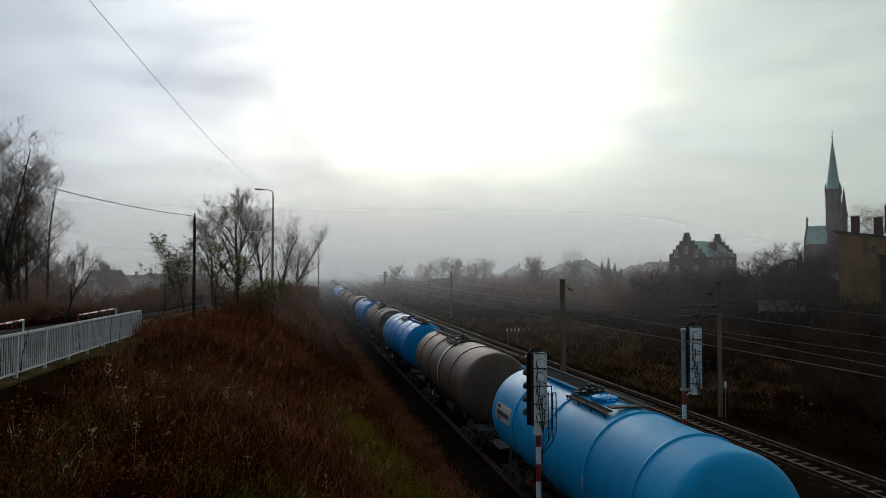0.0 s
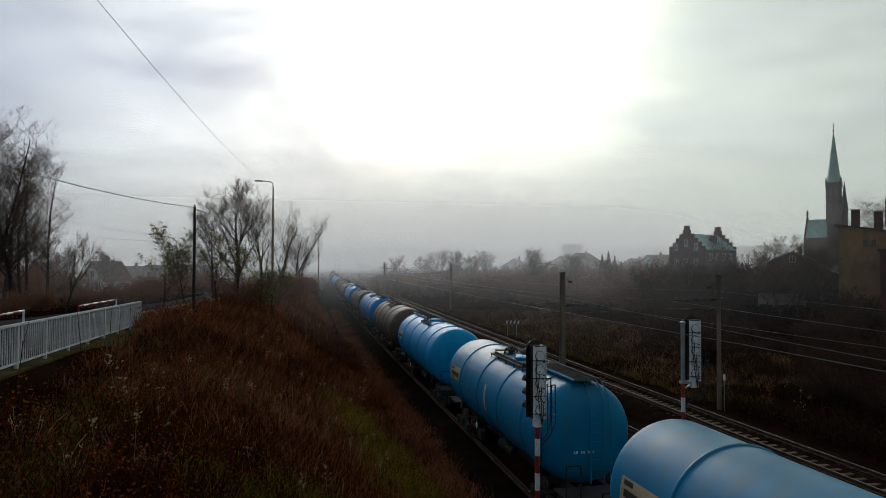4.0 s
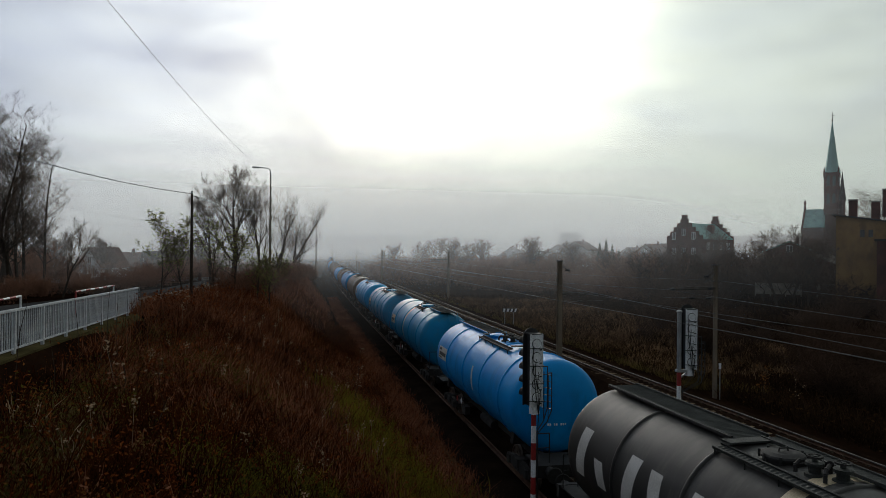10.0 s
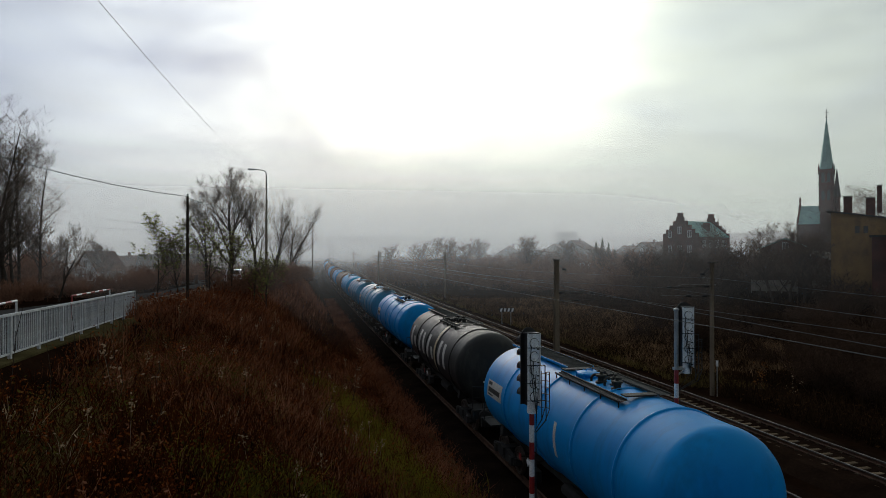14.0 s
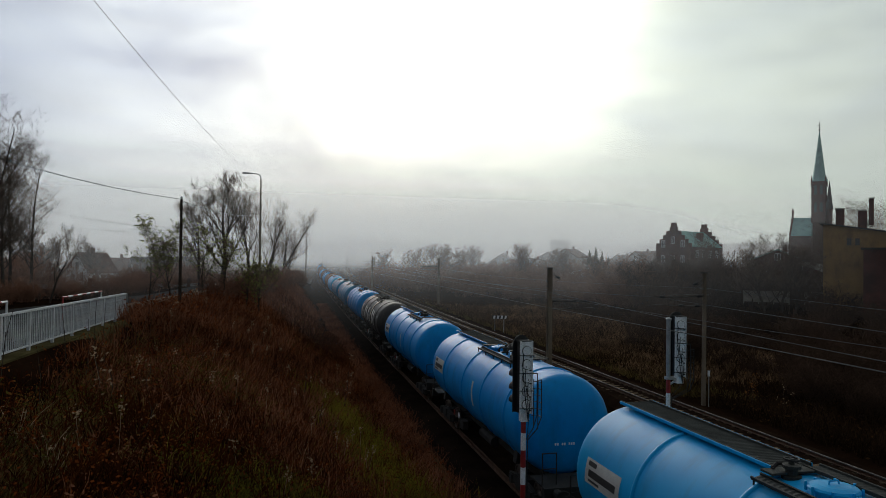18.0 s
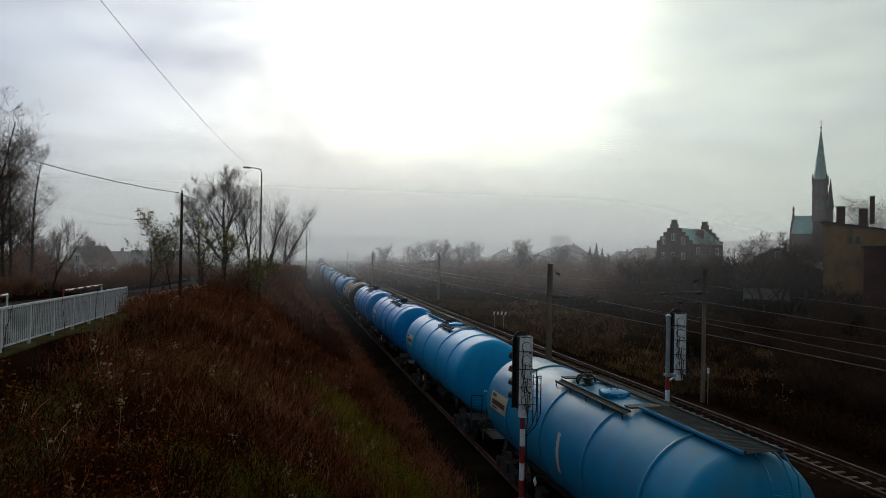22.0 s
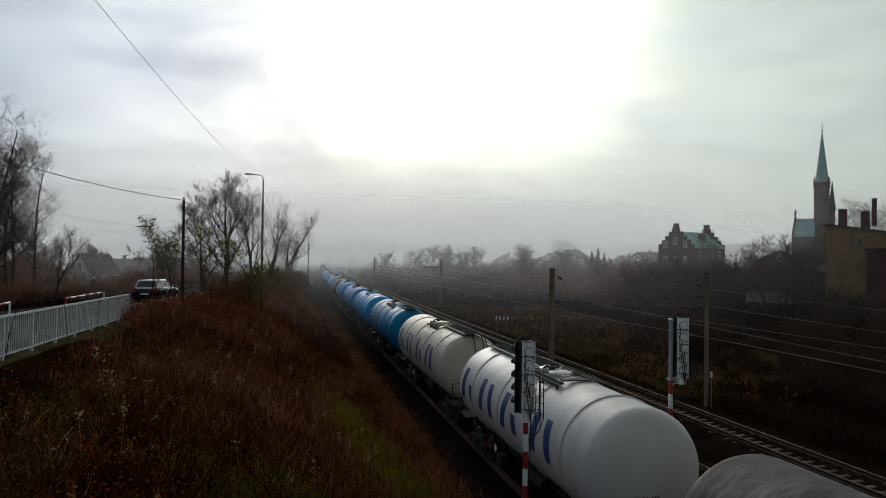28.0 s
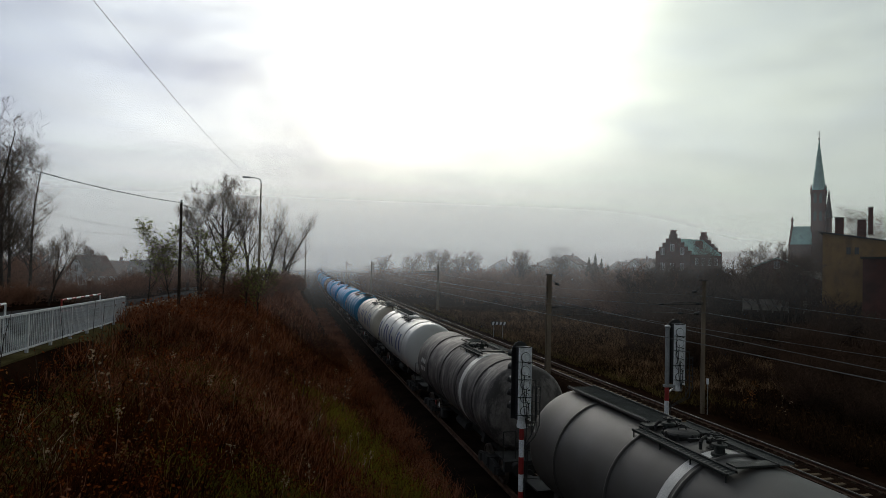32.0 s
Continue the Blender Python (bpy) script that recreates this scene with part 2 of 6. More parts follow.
SOOT = (0.03, 0.025, 0.02)
M = dict(
    # soil and ballast colours lowered to stand in for the black shade there
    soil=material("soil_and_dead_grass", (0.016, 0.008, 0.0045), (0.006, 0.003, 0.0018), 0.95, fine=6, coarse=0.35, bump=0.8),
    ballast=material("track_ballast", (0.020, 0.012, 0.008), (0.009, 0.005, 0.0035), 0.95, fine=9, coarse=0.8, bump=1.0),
    brown_ballast=material("darkened_brown_ballast", (0.017, 0.011, 0.008), (0.007, 0.005, 0.004), 0.95, fine=9, coarse=0.8, bump=1.0),
    rail=material("rail_steel", (0.11, 0.095, 0.083), (0.07, 0.056, 0.046), 0.6, 0.0, spec=0.3, fine=30, coarse=3),
    rail_rust_and_shade=material("rusty_web_and_shaded_head", (0.10, 0.045, 0.022), (0.05, 0.022, 0.012), 0.85, 0.2, fine=30, coarse=3),
    sleeper=material("concrete_sleeper", (0.17, 0.125, 0.085), (0.08, 0.058, 0.04), 0.9, fine=25, coarse=3, rand=0.3),
    darker_sleeper=material("dark_track_sleeper", (0.034, 0.024, 0.018), (0.016, 0.011, 0.008), 0.9, fine=25, coarse=3, rand=0.3),
    asphalt=material("asphalt", (0.055, 0.053, 0.052), (0.035, 0.034, 0.034), 0.9, fine=60, coarse=0.6, bump=0.3),
    concrete=material("weathered_concrete", (0.32, 0.29, 0.25), (0.18, 0.16, 0.13), 0.9, fine=25, coarse=1.2, bump=0.3),
    blue=material("bright_blue_tank_paint", (0.0, 0.30, 0.72), (0.0, 0.235, 0.64), 0.42, spec=0.17, fine=50, coarse=0.7, bump=0.03, stain=(0.004, 0.11, 0.27), stain_amt=0.35, grain=0.05, crown=(0.03, 0.17, 0.34), crown_amt=0.08),
    sky_blue=material("light_blue_tank_paint", (0.002, 0.38, 0.76), (0.002, 0.31, 0.68), 0.42, spec=0.17, fine=50, coarse=0.7, bump=0.03, stain=(0.01, 0.17, 0.32), stain_amt=0.30, grain=0.05, crown=(0.05, 0.26, 0.42), crown_amt=0.08),
    teal=material("faded_teal_blue_tank_paint", (0.002, 0.25, 0.48), (0.003, 0.19, 0.40), 0.42, spec=0.2, fine=50, coarse=0.7, bump=0.03, stain=(0.05, 0.14, 0.16), stain_amt=0.45, grain=0.05, crown=(0.09, 0.19, 0.21), crown_amt=0.5),
    brown=material("brown_tank_paint", (0.14, 0.10, 0.075), (0.09, 0.062, 0.045), 0.55, fine=50, coarse=0.6, bump=0.05, stain=SOOT, stain_amt=0.45, grain=0.05, spec=0.25, crown=(0.06, 0.05, 0.04), crown_amt=0.4),
    # lighter crown stands in for sky light on top, low base for shaded ends
    black=material("dark_grey_tank_paint", (0.026, 0.025, 0.024), (0.018, 0.0175, 0.017), 0.55, fine=50, coarse=0.6, bump=0.04, stain=(0.11, 0.10, 0.085), stain_amt=0.35, grain=0.05, spec=0.3, crown=(0.09, 0.085, 0.075), crown_amt=0.4),
    cream=material("cream_white_tank_paint", (0.62, 0.57, 0.47), (0.50, 0.44, 0.35), 0.45, fine=50, coarse=0.5, bump=0.04, stain=(0.28, 0.21, 0.14), stain_amt=0.5, grain=0.05, spec=0.35, crown=(0.32, 0.26, 0.17), crown_amt=0.55),
    white=material("white_tank_paint", (0.66, 0.65, 0.62), (0.56, 0.55, 0.52), 0.4, fine=50, coarse=0.5, bump=0.03, stain=(0.36, 0.31, 0.25), stain_amt=0.3, grain=0.05, spec=0.4, crown=(0.34, 0.31, 0.26), crown_amt=0.35),
    dirty=material("dirty_grey_tank_paint", (0.27, 0.245, 0.225), (0.12, 0.106, 0.10), 0.6, fine=40, coarse=1.1, bump=0.06, stain=(0.045, 0.04, 0.038), stain_amt=0.85, grain=0.12, stain_from=0.40, spec=0.15, crown=(0.05, 0.045, 0.04), crown_amt=0.6),
    grey=material("grey_tank_paint", (0.060, 0.057, 0.054), (0.050, 0.044, 0.038), 0.55, fine=50, coarse=0.6, bump=0.05, stain=(0.05, 0.045, 0.04), stain_amt=0.5, grain=0.05, spec=0.3),
    frame=material("wagon_underframe", (0.022, 0.020, 0.019), (0.011, 0.010, 0.009), 0.8, 0.1, fine=25, coarse=2),
    walkway=material("walkway_grating", (0.034, 0.038, 0.034), (0.018, 0.020, 0.017), 0.75, 0.2, fine=60, coarse=3, bump=0.5),
    steel=material("galvanised_steel", (0.42, 0.43, 0.43), (0.30, 0.31, 0.31), 0.45, 0.6, fine=40, coarse=3),
    wheel=material("wheel_steel", (0.16, 0.13, 0.11), (0.08, 0.06, 0.05), 0.5, 0.6, fine=30, coarse=4),
    band_white=material("white_band_paint", (0.62, 0.60, 0.56), (0.48, 0.46, 0.42), 0.5, fine=40, coarse=2),
    band_cream=material("yellowed_band_paint", (0.58, 0.47, 0.30), (0.45, 0.36, 0.22), 0.5, fine=40, coarse=2),
    mark_blue=material("dark_blue_marking_paint", (0.02, 0.06, 0.20), (0.015, 0.05, 0.16), 0.45, fine=40, coarse=2),
    mark_dark=material("black_marking_paint", (0.02, 0.02, 0.02), (0.03, 0.03, 0.03), 0.5, fine=40, coarse=2),
    red=material("red_signal_paint", (0.36, 0.025, 0.022), (0.25, 0.02, 0.018), 0.5, fine=40, coarse=4),
    white_paint=material("white_signal_paint", (0.88, 0.89, 0.90), (0.78, 0.79, 0.80), 0.5, fine=40, coarse=4, stain=(0.36, 0.32, 0.27), stain_amt=0.35),
    black_paint=material("black_sheet_metal", (0.018, 0.018, 0.02), (0.012, 0.012, 0.012), 0.5, fine=40, coarse=4),
    cable=material("black_cable", (0.02, 0.02, 0.02), (0.015, 0.015, 0.015), 0.6),
    mast=material("catenary_mast_concrete", (0.24, 0.19, 0.14), (0.14, 0.11, 0.08), 0.9, fine=25, coarse=1.5, streak=0.2),
    mast_steel=material("rusty_lattice_steel", (0.16, 0.15, 0.14), (0.08, 0.065, 0.055), 0.6, 0.4, fine=30, coarse=3),
    copper=material("overhead_wire", (0.15, 0.155, 0.155), (0.11, 0.11, 0.11), 0.5, 0.5),
    railing=material("pale_grey_railing_paint", (0.55, 0.57, 0.60), (0.42, 0.43, 0.46), 0.55, 0.1, fine=40, coarse=3, stain=(0.22, 0.16, 0.11), stain_amt=0.4),
    brick=material("dark_red_brick", (0.10, 0.034, 0.028), (0.055, 0.022, 0.02), 0.9, fine=14, coarse=0.6, bump=0.4),
    patina=material("green_copper_patina", (0.24, 0.46, 0.42), (0.16, 0.34, 0.32), 0.7, fine=10, coarse=0.8),
    ochre=material("ochre_render", (0.34, 0.20, 0.072), (0.22, 0.13, 0.05), 0.95, fine=12, coarse=0.4, stain=(0.10, 0.07, 0.04), stain_amt=0.5),
    roof_dark=material("dark_roofing", (0.05, 0.045, 0.042), (0.03, 0.028, 0.027), 0.85, fine=14, coarse=0.8),
    plaster=material("grey_plaster", (0.34, 0.33, 0.32), (0.24, 0.23, 0.22), 0.95, fine=14, coarse=0.5),
    tile_roof=material("old_tile_roof", (0.12, 0.06, 0.045), (0.075, 0.045, 0.038), 0.9, fine=14, coarse=0.8),
    bark=material("dark_bark", (0.065, 0.05, 0.04), (0.035, 0.027, 0.022), 0.95, fine=20, coarse=3, bump=0.6),
    twig=material("bare_twigs", (0.12, 0.085, 0.066), (0.07, 0.05, 0.04), 0.95, fine=20, coarse=1, island=0.4, leafy=0.4),
    shrub=material("brown_shrub_twigs", (0.20, 0.105, 0.070), (0.11, 0.058, 0.040), 0.95, fine=20, coarse=0.4, island=0.5, leafy=0.4),
    # dark bushes, coloured darker still to imitate vignetting at the right
    dark_shrub=material("dark_bare_shrub_twigs", (0.070, 0.043, 0.030), (0.034, 0.022, 0.016), 0.95, fine=20, coarse=0.4, island=0.5, leafy=0.3),
    # lighter than herb: haze and light on the upper bank put into colour
    tall_herb=material("tall_reddish_herbs", (0.265, 0.110, 0.060), (0.11, 0.044, 0.024), 0.95, fine=20, coarse=0.3, island=0.6, leafy=0.35),
    # near bank kept darker, standing in for shade and vignetting lower down
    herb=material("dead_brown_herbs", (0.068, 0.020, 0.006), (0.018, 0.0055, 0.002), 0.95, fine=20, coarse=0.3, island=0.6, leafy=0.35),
    # field_herb and field_leaf: vignetting towards the right is put into their dark tone
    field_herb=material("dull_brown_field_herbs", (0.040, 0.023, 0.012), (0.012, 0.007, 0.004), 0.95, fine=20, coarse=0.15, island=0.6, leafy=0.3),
    field_scrub=material("dull_brown_scrub_herbs", (0.22, 0.135, 0.075), (0.10, 0.060, 0.033), 0.95, fine=20, coarse=0.12, island=0.6, leafy=0.3),
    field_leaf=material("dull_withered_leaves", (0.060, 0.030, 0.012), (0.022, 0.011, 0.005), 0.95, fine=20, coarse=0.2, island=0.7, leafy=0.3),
    field_straw=material("olive_straw_grass", (0.17, 0.125, 0.045), (0.085, 0.060, 0.022), 0.95, fine=20, coarse=0.25, island=0.5, leafy=0.3),
    straw=material("straw_grass", (0.21, 0.13, 0.045), (0.10, 0.058, 0.02), 0.95, fine=20, coarse=0.3, island=0.5, leafy=0.35),
    green=material("yellow_green_grass", (0.21, 0.175, 0.022), (0.095, 0.082, 0.012), 0.9, fine=20, coarse=0.4, island=0.5, leafy=0.4),
    leaf=material("olive_autumn_leaves", (0.17, 0.17, 0.055), (0.09, 0.095, 0.03), 0.8, fine=20, coarse=0.5, island=0.5, leafy=0.55),
    pale_leaf=material("withered_pale_leaves", (0.40, 0.29, 0.18), (0.26, 0.18, 0.11), 0.85, fine=20, coarse=2, island=0.4, leafy=0.35),
    conifer=material("dark_conifer_needles", (0.022, 0.035, 0.020), (0.012, 0.02, 0.012), 0.9, fine=20, coarse=1, island=0.4),
    moss=material("mossy_concrete", (0.085, 0.070, 0.032), (0.040, 0.034, 0.016), 0.95, fine=12, coarse=0.8, bump=0.5),
    litter=material("fallen_leaves", (0.21, 0.085, 0.024), (0.06, 0.023, 0.008), 0.9, fine=20, coarse=1.5, island=0.8, leafy=0.35),
    red_leaf=material("reddish_withered_leaves", (0.20, 0.050, 0.013), (0.055, 0.014, 0.005), 0.9, fine=20, coarse=1.5, island=0.7, leafy=0.35),
    olive=material("olive_ground_leaves", (0.085, 0.075, 0.014), (0.035, 0.032, 0.008), 0.85, fine=20, coarse=0.6, island=0.6, leafy=0.35),
    car_dark=material("dark_blue_car_paint", (0.012, 0.014, 0.022), (0.010, 0.012, 0.018), 0.25, 0.2, fine=60, coarse=2, bump=0),
    glass=glass_material("dark_window_glass", (0.03, 0.035, 0.04)),
    car_silver=material("silver_car_paint", (0.74, 0.75, 0.77), (0.68, 0.69, 0.71), 0.28, 0.1, fine=60, coarse=2, bump=0),
    rubber=material("tyre_rubber", (0.02, 0.02, 0.02), (0.015, 0.015, 0.015), 0.85),
    lamp_red=material("red_tail_lamp", (0.4, 0.02, 0.02), (0.3, 0.02, 0.02), 0.3, bump=0),
)

# ---------------------------------------------------------------- mesh building


class Geo:
    """Vertices and faces collected by hand."""

    def __init__(self):
        self.v, self.f = [], []

    def add(self, verts, faces):
        k = len(self.v)
        self.v.extend(tuple(p) for p in verts)
        self.f.extend([tuple(i + k for i in q) for q in faces])
        return self

    def box(self, c, s, rz=0.0, bevel=0.0):
        x, y, z = (d / 2 for d in s)
        b = min(bevel, x * 0.9, y * 0.9, z * 0.9)
        if b <= 0:
            vs = [(i * x, j * y, k * z) for k in (-1, 1) for j in (-1, 1) for i in (-1, 1)]
            fs = [(0, 2, 3, 1), (4, 5, 7, 6), (0, 1, 5, 4), (2, 6, 7, 3), (0, 4, 6, 2), (1, 3, 7, 5)]
        else:
            oct_ = [(x - b, y), (-x + b, y), (-x, y - b), (-x, -y + b), (-x + b, -y), (x - b, -y), (x, -y + b), (x, y - b)]
            vs = [(px, py, -z) for px, py in oct_] + [(px, py, z) for px, py in oct_]
            fs = [tuple(range(7, -1, -1)), tuple(range(8, 16))] + [(i, (i + 1) % 8, 8 + (i + 1) % 8, 8 + i) for i in range(8)]
        ca, sa = math.cos(rz), math.sin(rz)
        return self.add([(c[0] + px * ca - py * sa, c[1] + px * sa + py * ca, c[2] + pz) for px, py, pz in vs], fs)

    def tube(self, a, b, r0, r1=None, n=6, caps=True):
        a, b = Vector(a), Vector(b)
        r1 = r0 if r1 is None else r1
        d = b - a
        if d.length < 1e-6:
            return self
        d.normalize()
        u = d.orthogonal().normalized()
        w = d.cross(u)
        vs = []
        for p, r in ((a, r0), (b, r1)):
            for i in range(n):
                t = 2 * math.pi * i / n
                vs.append(p + u * (r * math.cos(t)) + w * (r * math.sin(t)))
        fs = [(i, (i + 1) % n, n + (i + 1) % n, n + i) for i in range(n)]
        if caps:
            fs += [tuple(range(n - 1, -1, -1)), tuple(range(n, 2 * n))]
        return self.add(vs, fs)

    def path(self, pts, r, n=5):
        for a, b in zip(pts, pts[1:]):
            self.tube(a, b, r, n=n)
        return self

    def lathe(self, prof, axis="z", c=(0, 0, 0), n=24, close=True):
        """prof: (radius, along) pairs turned round an axis through c."""
        rings = []
        for r, h in prof:
            ring = []
            for i in range(n):
                t = 2 * math.pi * i / n
                p, q = r * math.cos(t), r * math.sin(t)
                ring.append({"z": (c[0] + p, c[1] + q, c[2] + h), "y": (c[0] + q, c[1] + h, c[2] + p), "x": (c[0] + h, c[1] + p, c[2] + q)}[axis])
            rings.append(ring)
        vs = [p for ring in rings for p in ring]
        fs = []
        for j in range(len(prof) - 1):
            for i in range(n):
                k = (i + 1) % n
                fs.append((j * n + i, j * n + k, (j + 1) * n + k, (j + 1) * n + i))
        if close:
            fs += [tuple(range(n - 1, -1, -1)), tuple(range((len(prof) - 1) * n, len(prof) * n))]
        return self.add(vs, fs)

    def prism(self, outline, y0, y1, plane="xz"):
        """outline in a plane, pushed along the third axis from y0 to y1."""
        n = len(outline)
        if plane == "xz":
            vs = [(a, y0, b) for a, b in outline] + [(a, y1, b) for a, b in outline]
        elif plane == "yz":
            vs = [(y0, a, b) for a, b in outline] + [(y1, a, b) for a, b in outline]
        else:
            vs = [(a, b, y0) for a, b in outline] + [(a, b, y1) for a, b in outline]
        fs = [tuple(range(n)), tuple(range(2 * n - 1, n - 1, -1))] + [(i, n + i, n + (i + 1) % n, (i + 1) % n) for i in range(n)]
        return self.add(vs, fs)

    def mesh(self, name, mat, smooth=False):
        me = bpy.data.meshes.new(name)
        me.from_pydata(self.v, [], self.f)
        me.update()
        if smooth:
            me.shade_smooth()
        me.materials.append(M[mat])
        return me


def fixed_normals(me):
    bm = bmesh.new()
    bm.from_mesh(me)
    bmesh.ops.recalc_face_normals(bm, faces=bm.faces)
    bm.to_mesh(me)
    bm.free()
    return me


def part(name, geo, mat, parent, label="", at=None, smooth=False):
    """One mesh object under a thing or a part; geo is a Geo or a finished mesh."""
    me = geo.mesh(name, mat, smooth) if isinstance(geo, Geo) else geo
    ob = new(name, me)
    ob.parent = parent
    if at is not None:
        ob.matrix_basis = at
    return tagged(ob, label)


def thing(name, label, category, at=None, group="", kind=""):
    ob = new(name)
    ob.empty_display_size = 0.3
    if at is not None:
        ob.matrix_basis = at
    return tagged(ob, label, category, group, kind)


def solid(name, geo, mat, label, category, at=None, group="", kind="", smooth=False):
    ob = new(name, geo.mesh(name, mat, smooth) if isinstance(geo, Geo) else geo)
    if at is not None:
        ob.matrix_basis = at
    return tagged(ob, label, category, group, kind)

# ---------------------------------------------------------------- the plan
BEND = 0.878e-4        # the line bends gently to the right
XT, XM, XR = 8.60, 14.88, 20.52     # centres of the three tracks abreast of the eye
GAUGE = 1.505          # rail centre to rail centre


def bend(y):
    return BEND * y * abs(y) if y > 0 else BEND * y * y * 0.3


def smooth01(a, b, x):
    t = min(1, max(0, (x - a) / (b - a)))
    return t * t * (3 - 2 * t)


def steps_along(y, table):
    """Straight pieces between (y, value) pairs."""
    for (a, va), (b, vb) in zip(table, table[1:]):
        if y <= b:
            return va + (vb - va) * max(0, (y - a) / (b - a))
    return table[-1][1]


def road_x(y):
    """The middle of the road on top of the bank."""
    return steps_along(y, ((-400, -13.2), (30, -13.2), (60, -7.7), (130, -0.8), (260, 6.0), (700, 30.0)))


def bank_edge(y):
    return steps_along(y, ((-400, -6.3), (31, -6.3), (60, -2.9), (130, 3.2), (200, 3.6), (700, 3.6)))


def ground_z(x, y):
    u = x - bend(min(y, 700))
    top = 5.05 - 0.62 * min(1, max(0, (y - 18) / 42)) - 4.0 * smooth01(75, 190, y)
    e = bank_edge(y)
    toe = max(5.0, e + 1.6)
    z = -0.55 + (top + 0.55) * (1 - smooth01(e, toe, u))
    if u > e:
        z -= 0.95 * smooth01(e, e + 0.9, u) * (1 - smooth01(e + 0.9, e + 5, u)) * (1 - smooth01(31, 34, y))
    if u < e:
        z = top - 0.8 * smooth01(8, 60, e - u)
    if u > 23:
        z = -0.55 - 0.5 * smooth01(24, 30, u) + 1.6 * smooth01(34, 90, u)
    # roughness of the bank and the field, none on the road and the track bed
    if 2.0 > u > e + 0.4 or u > 25:
        z += 0.28 * noise.noise((x * 0.35, y * 0.35, 3.1)) + 0.10 * noise.noise((x * 1.3, y * 1.3, 7.7))
    if y > 300:
        z += 6 * smooth01(600, 2500, y)
    return z


def axis_steps(segs):
    out = []
    for a, b, s in segs:
        n = max(1, round((b - a) / s))
        out += [a + (b - a) * i / n for i in range(n)]
    return out + [segs[-1][1]]


def build_ground():
    xs = axis_steps([(-2500, -300, 300), (-300, -60, 30), (-60, -16, 4), (-16, 8, 0.6), (8, 30, 1.2), (30, 120, 5), (120, 400, 35), (400, 3500, 300)])
    ys = axis_steps([(-400, -20, 40), (-20, 60, 0.8), (60, 130, 2.5), (130, 300, 10), (300, 800, 60), (800, 5000, 500)])
    g = Geo()
    nx = len(xs)
    g.v = [(x, y, ground_z(x, y)) for y in ys for x in xs]
    g.f = [(j * nx + i, j * nx + i + 1, (j + 1) * nx + i + 1, (j + 1) * nx + i) for j in range(len(ys) - 1) for i in range(nx - 1)]
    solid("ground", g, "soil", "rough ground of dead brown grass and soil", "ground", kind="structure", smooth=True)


build_ground()


def strip(offs, y0, y1, step):
    """A band along the line: offs are (lateral, height) pairs of its cross-section."""
    g = Geo()
    n = len(offs)
    ys = axis_steps([(y0, y1, step)])
    for y in ys:
        g.v += [(o + bend(y), y, h) for o, h in offs]
    for j in range(len(ys) - 1):
        for i in range(n - 1):
            g.f.append((j * n + i, j * n + i + 1, (j + 1) * n + i + 1, (j + 1) * n + i))
    return g


def build_track(name, xc, label):
    bed = strip([(xc - 2.6, -0.62), (xc - 1.75, -0.20), (xc - 1.0, -0.165), (xc - 0.62, -0.235), (xc + 0.12, -0.235), (xc + 0.35, -0.165), (xc + 0.62, -0.20), (xc + 1.0, -0.165), (xc + 1.75, -0.20), (xc + 2.6, -0.62)], -60, 700, 4)
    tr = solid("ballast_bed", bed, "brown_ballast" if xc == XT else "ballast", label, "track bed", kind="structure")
    for side in (-1, 1):
        x = xc + side * GAUGE / 2
        web = strip([(x - 0.07, -0.19), (x - 0.07, -0.165), (x - 0.012, -0.14), (x - 0.012, -0.04), (x + 0.012, -0.04), (x + 0.012, -0.14), (x + 0.07, -0.165), (x + 0.07, -0.19)], -60, 700, 4)
        rl = part("rail", web, "rail_rust_and_shade", tr)
        head = strip([(x - 0.036, -0.045), (x - 0.036, -0.006), (x - 0.026, 0), (x + 0.026, 0), (x + 0.036, -0.006), (x + 0.036, -0.045)], -60, 700, 4)
        # train track heads take the dark rust colour in place of shade under wagons
        part("rail_head", head, "rail_rust_and_shade" if xc == XT else "rail", rl, "worn steel running surface")
    return tr


BEDS = {x: build_track("track", x, lab) for x, lab in (
    (XT, "dark ballast bed under the tank train"), (XM, "stone ballast bed of the middle track"), (XR, "stone ballast bed with concrete sleepers"))}

# ---------------------------------------------------------------- the tank train
TANK_R, TANK_Z = 1.57, 2.585
HEAD = ((0.02, 0.0), (0.40, 0.018), (0.80, 0.07), (1.10, 0.145), (1.30, 0.225), (1.43, 0.31), (1.515, 0.41), (1.555, 0.51), (TANK_R, 0.64))


def tank_profile(fore, aft):
    """Dished ends: radius and place along the tank, from the trailing end to the leading one."""
    return [(a, d - aft) for a, d in HEAD] + [(a, fore - d) for a, d in reversed(HEAD)]


def ring_geo(y, w=0.10, d=0.045, r=TANK_R, n=40):
    return Geo().lathe([(r - 0.01, y - w / 2), (r + d * 0.8, y - w / 2 + 0.012), (r + d, y), (r + d * 0.8, y + w / 2 - 0.012), (r - 0.01, y + w / 2)], "y", (0, 0, TANK_Z), n, close=False)


def patch(y0, y1, a0, a1, lift=0.006, n=8, slant=0.0):
    """A sheet laid on the tank's side: along it from y0 to y1, round it from angle a0 to a1 (degrees from the top, to -x)."""
    g = Geo()
    for i in range(n + 1):
        a = radians(a0 + (a1 - a0) * i / n)
        s = slant * i / n
        for y in (y0 + s, y1 + s):
            g.v.append((-(TANK_R + lift) * math.sin(a), y, TANK_Z + (TANK_R + lift) * math.cos(a)))
    g.f = [(2 * i, 2 * i + 1, 2 * i + 3, 2 * i + 2) for i in range(n)]
    return g


SHARED = {}


def shared(key, make):
    if key not in SHARED:
        SHARED[key] = make()
    return SHARED[key]


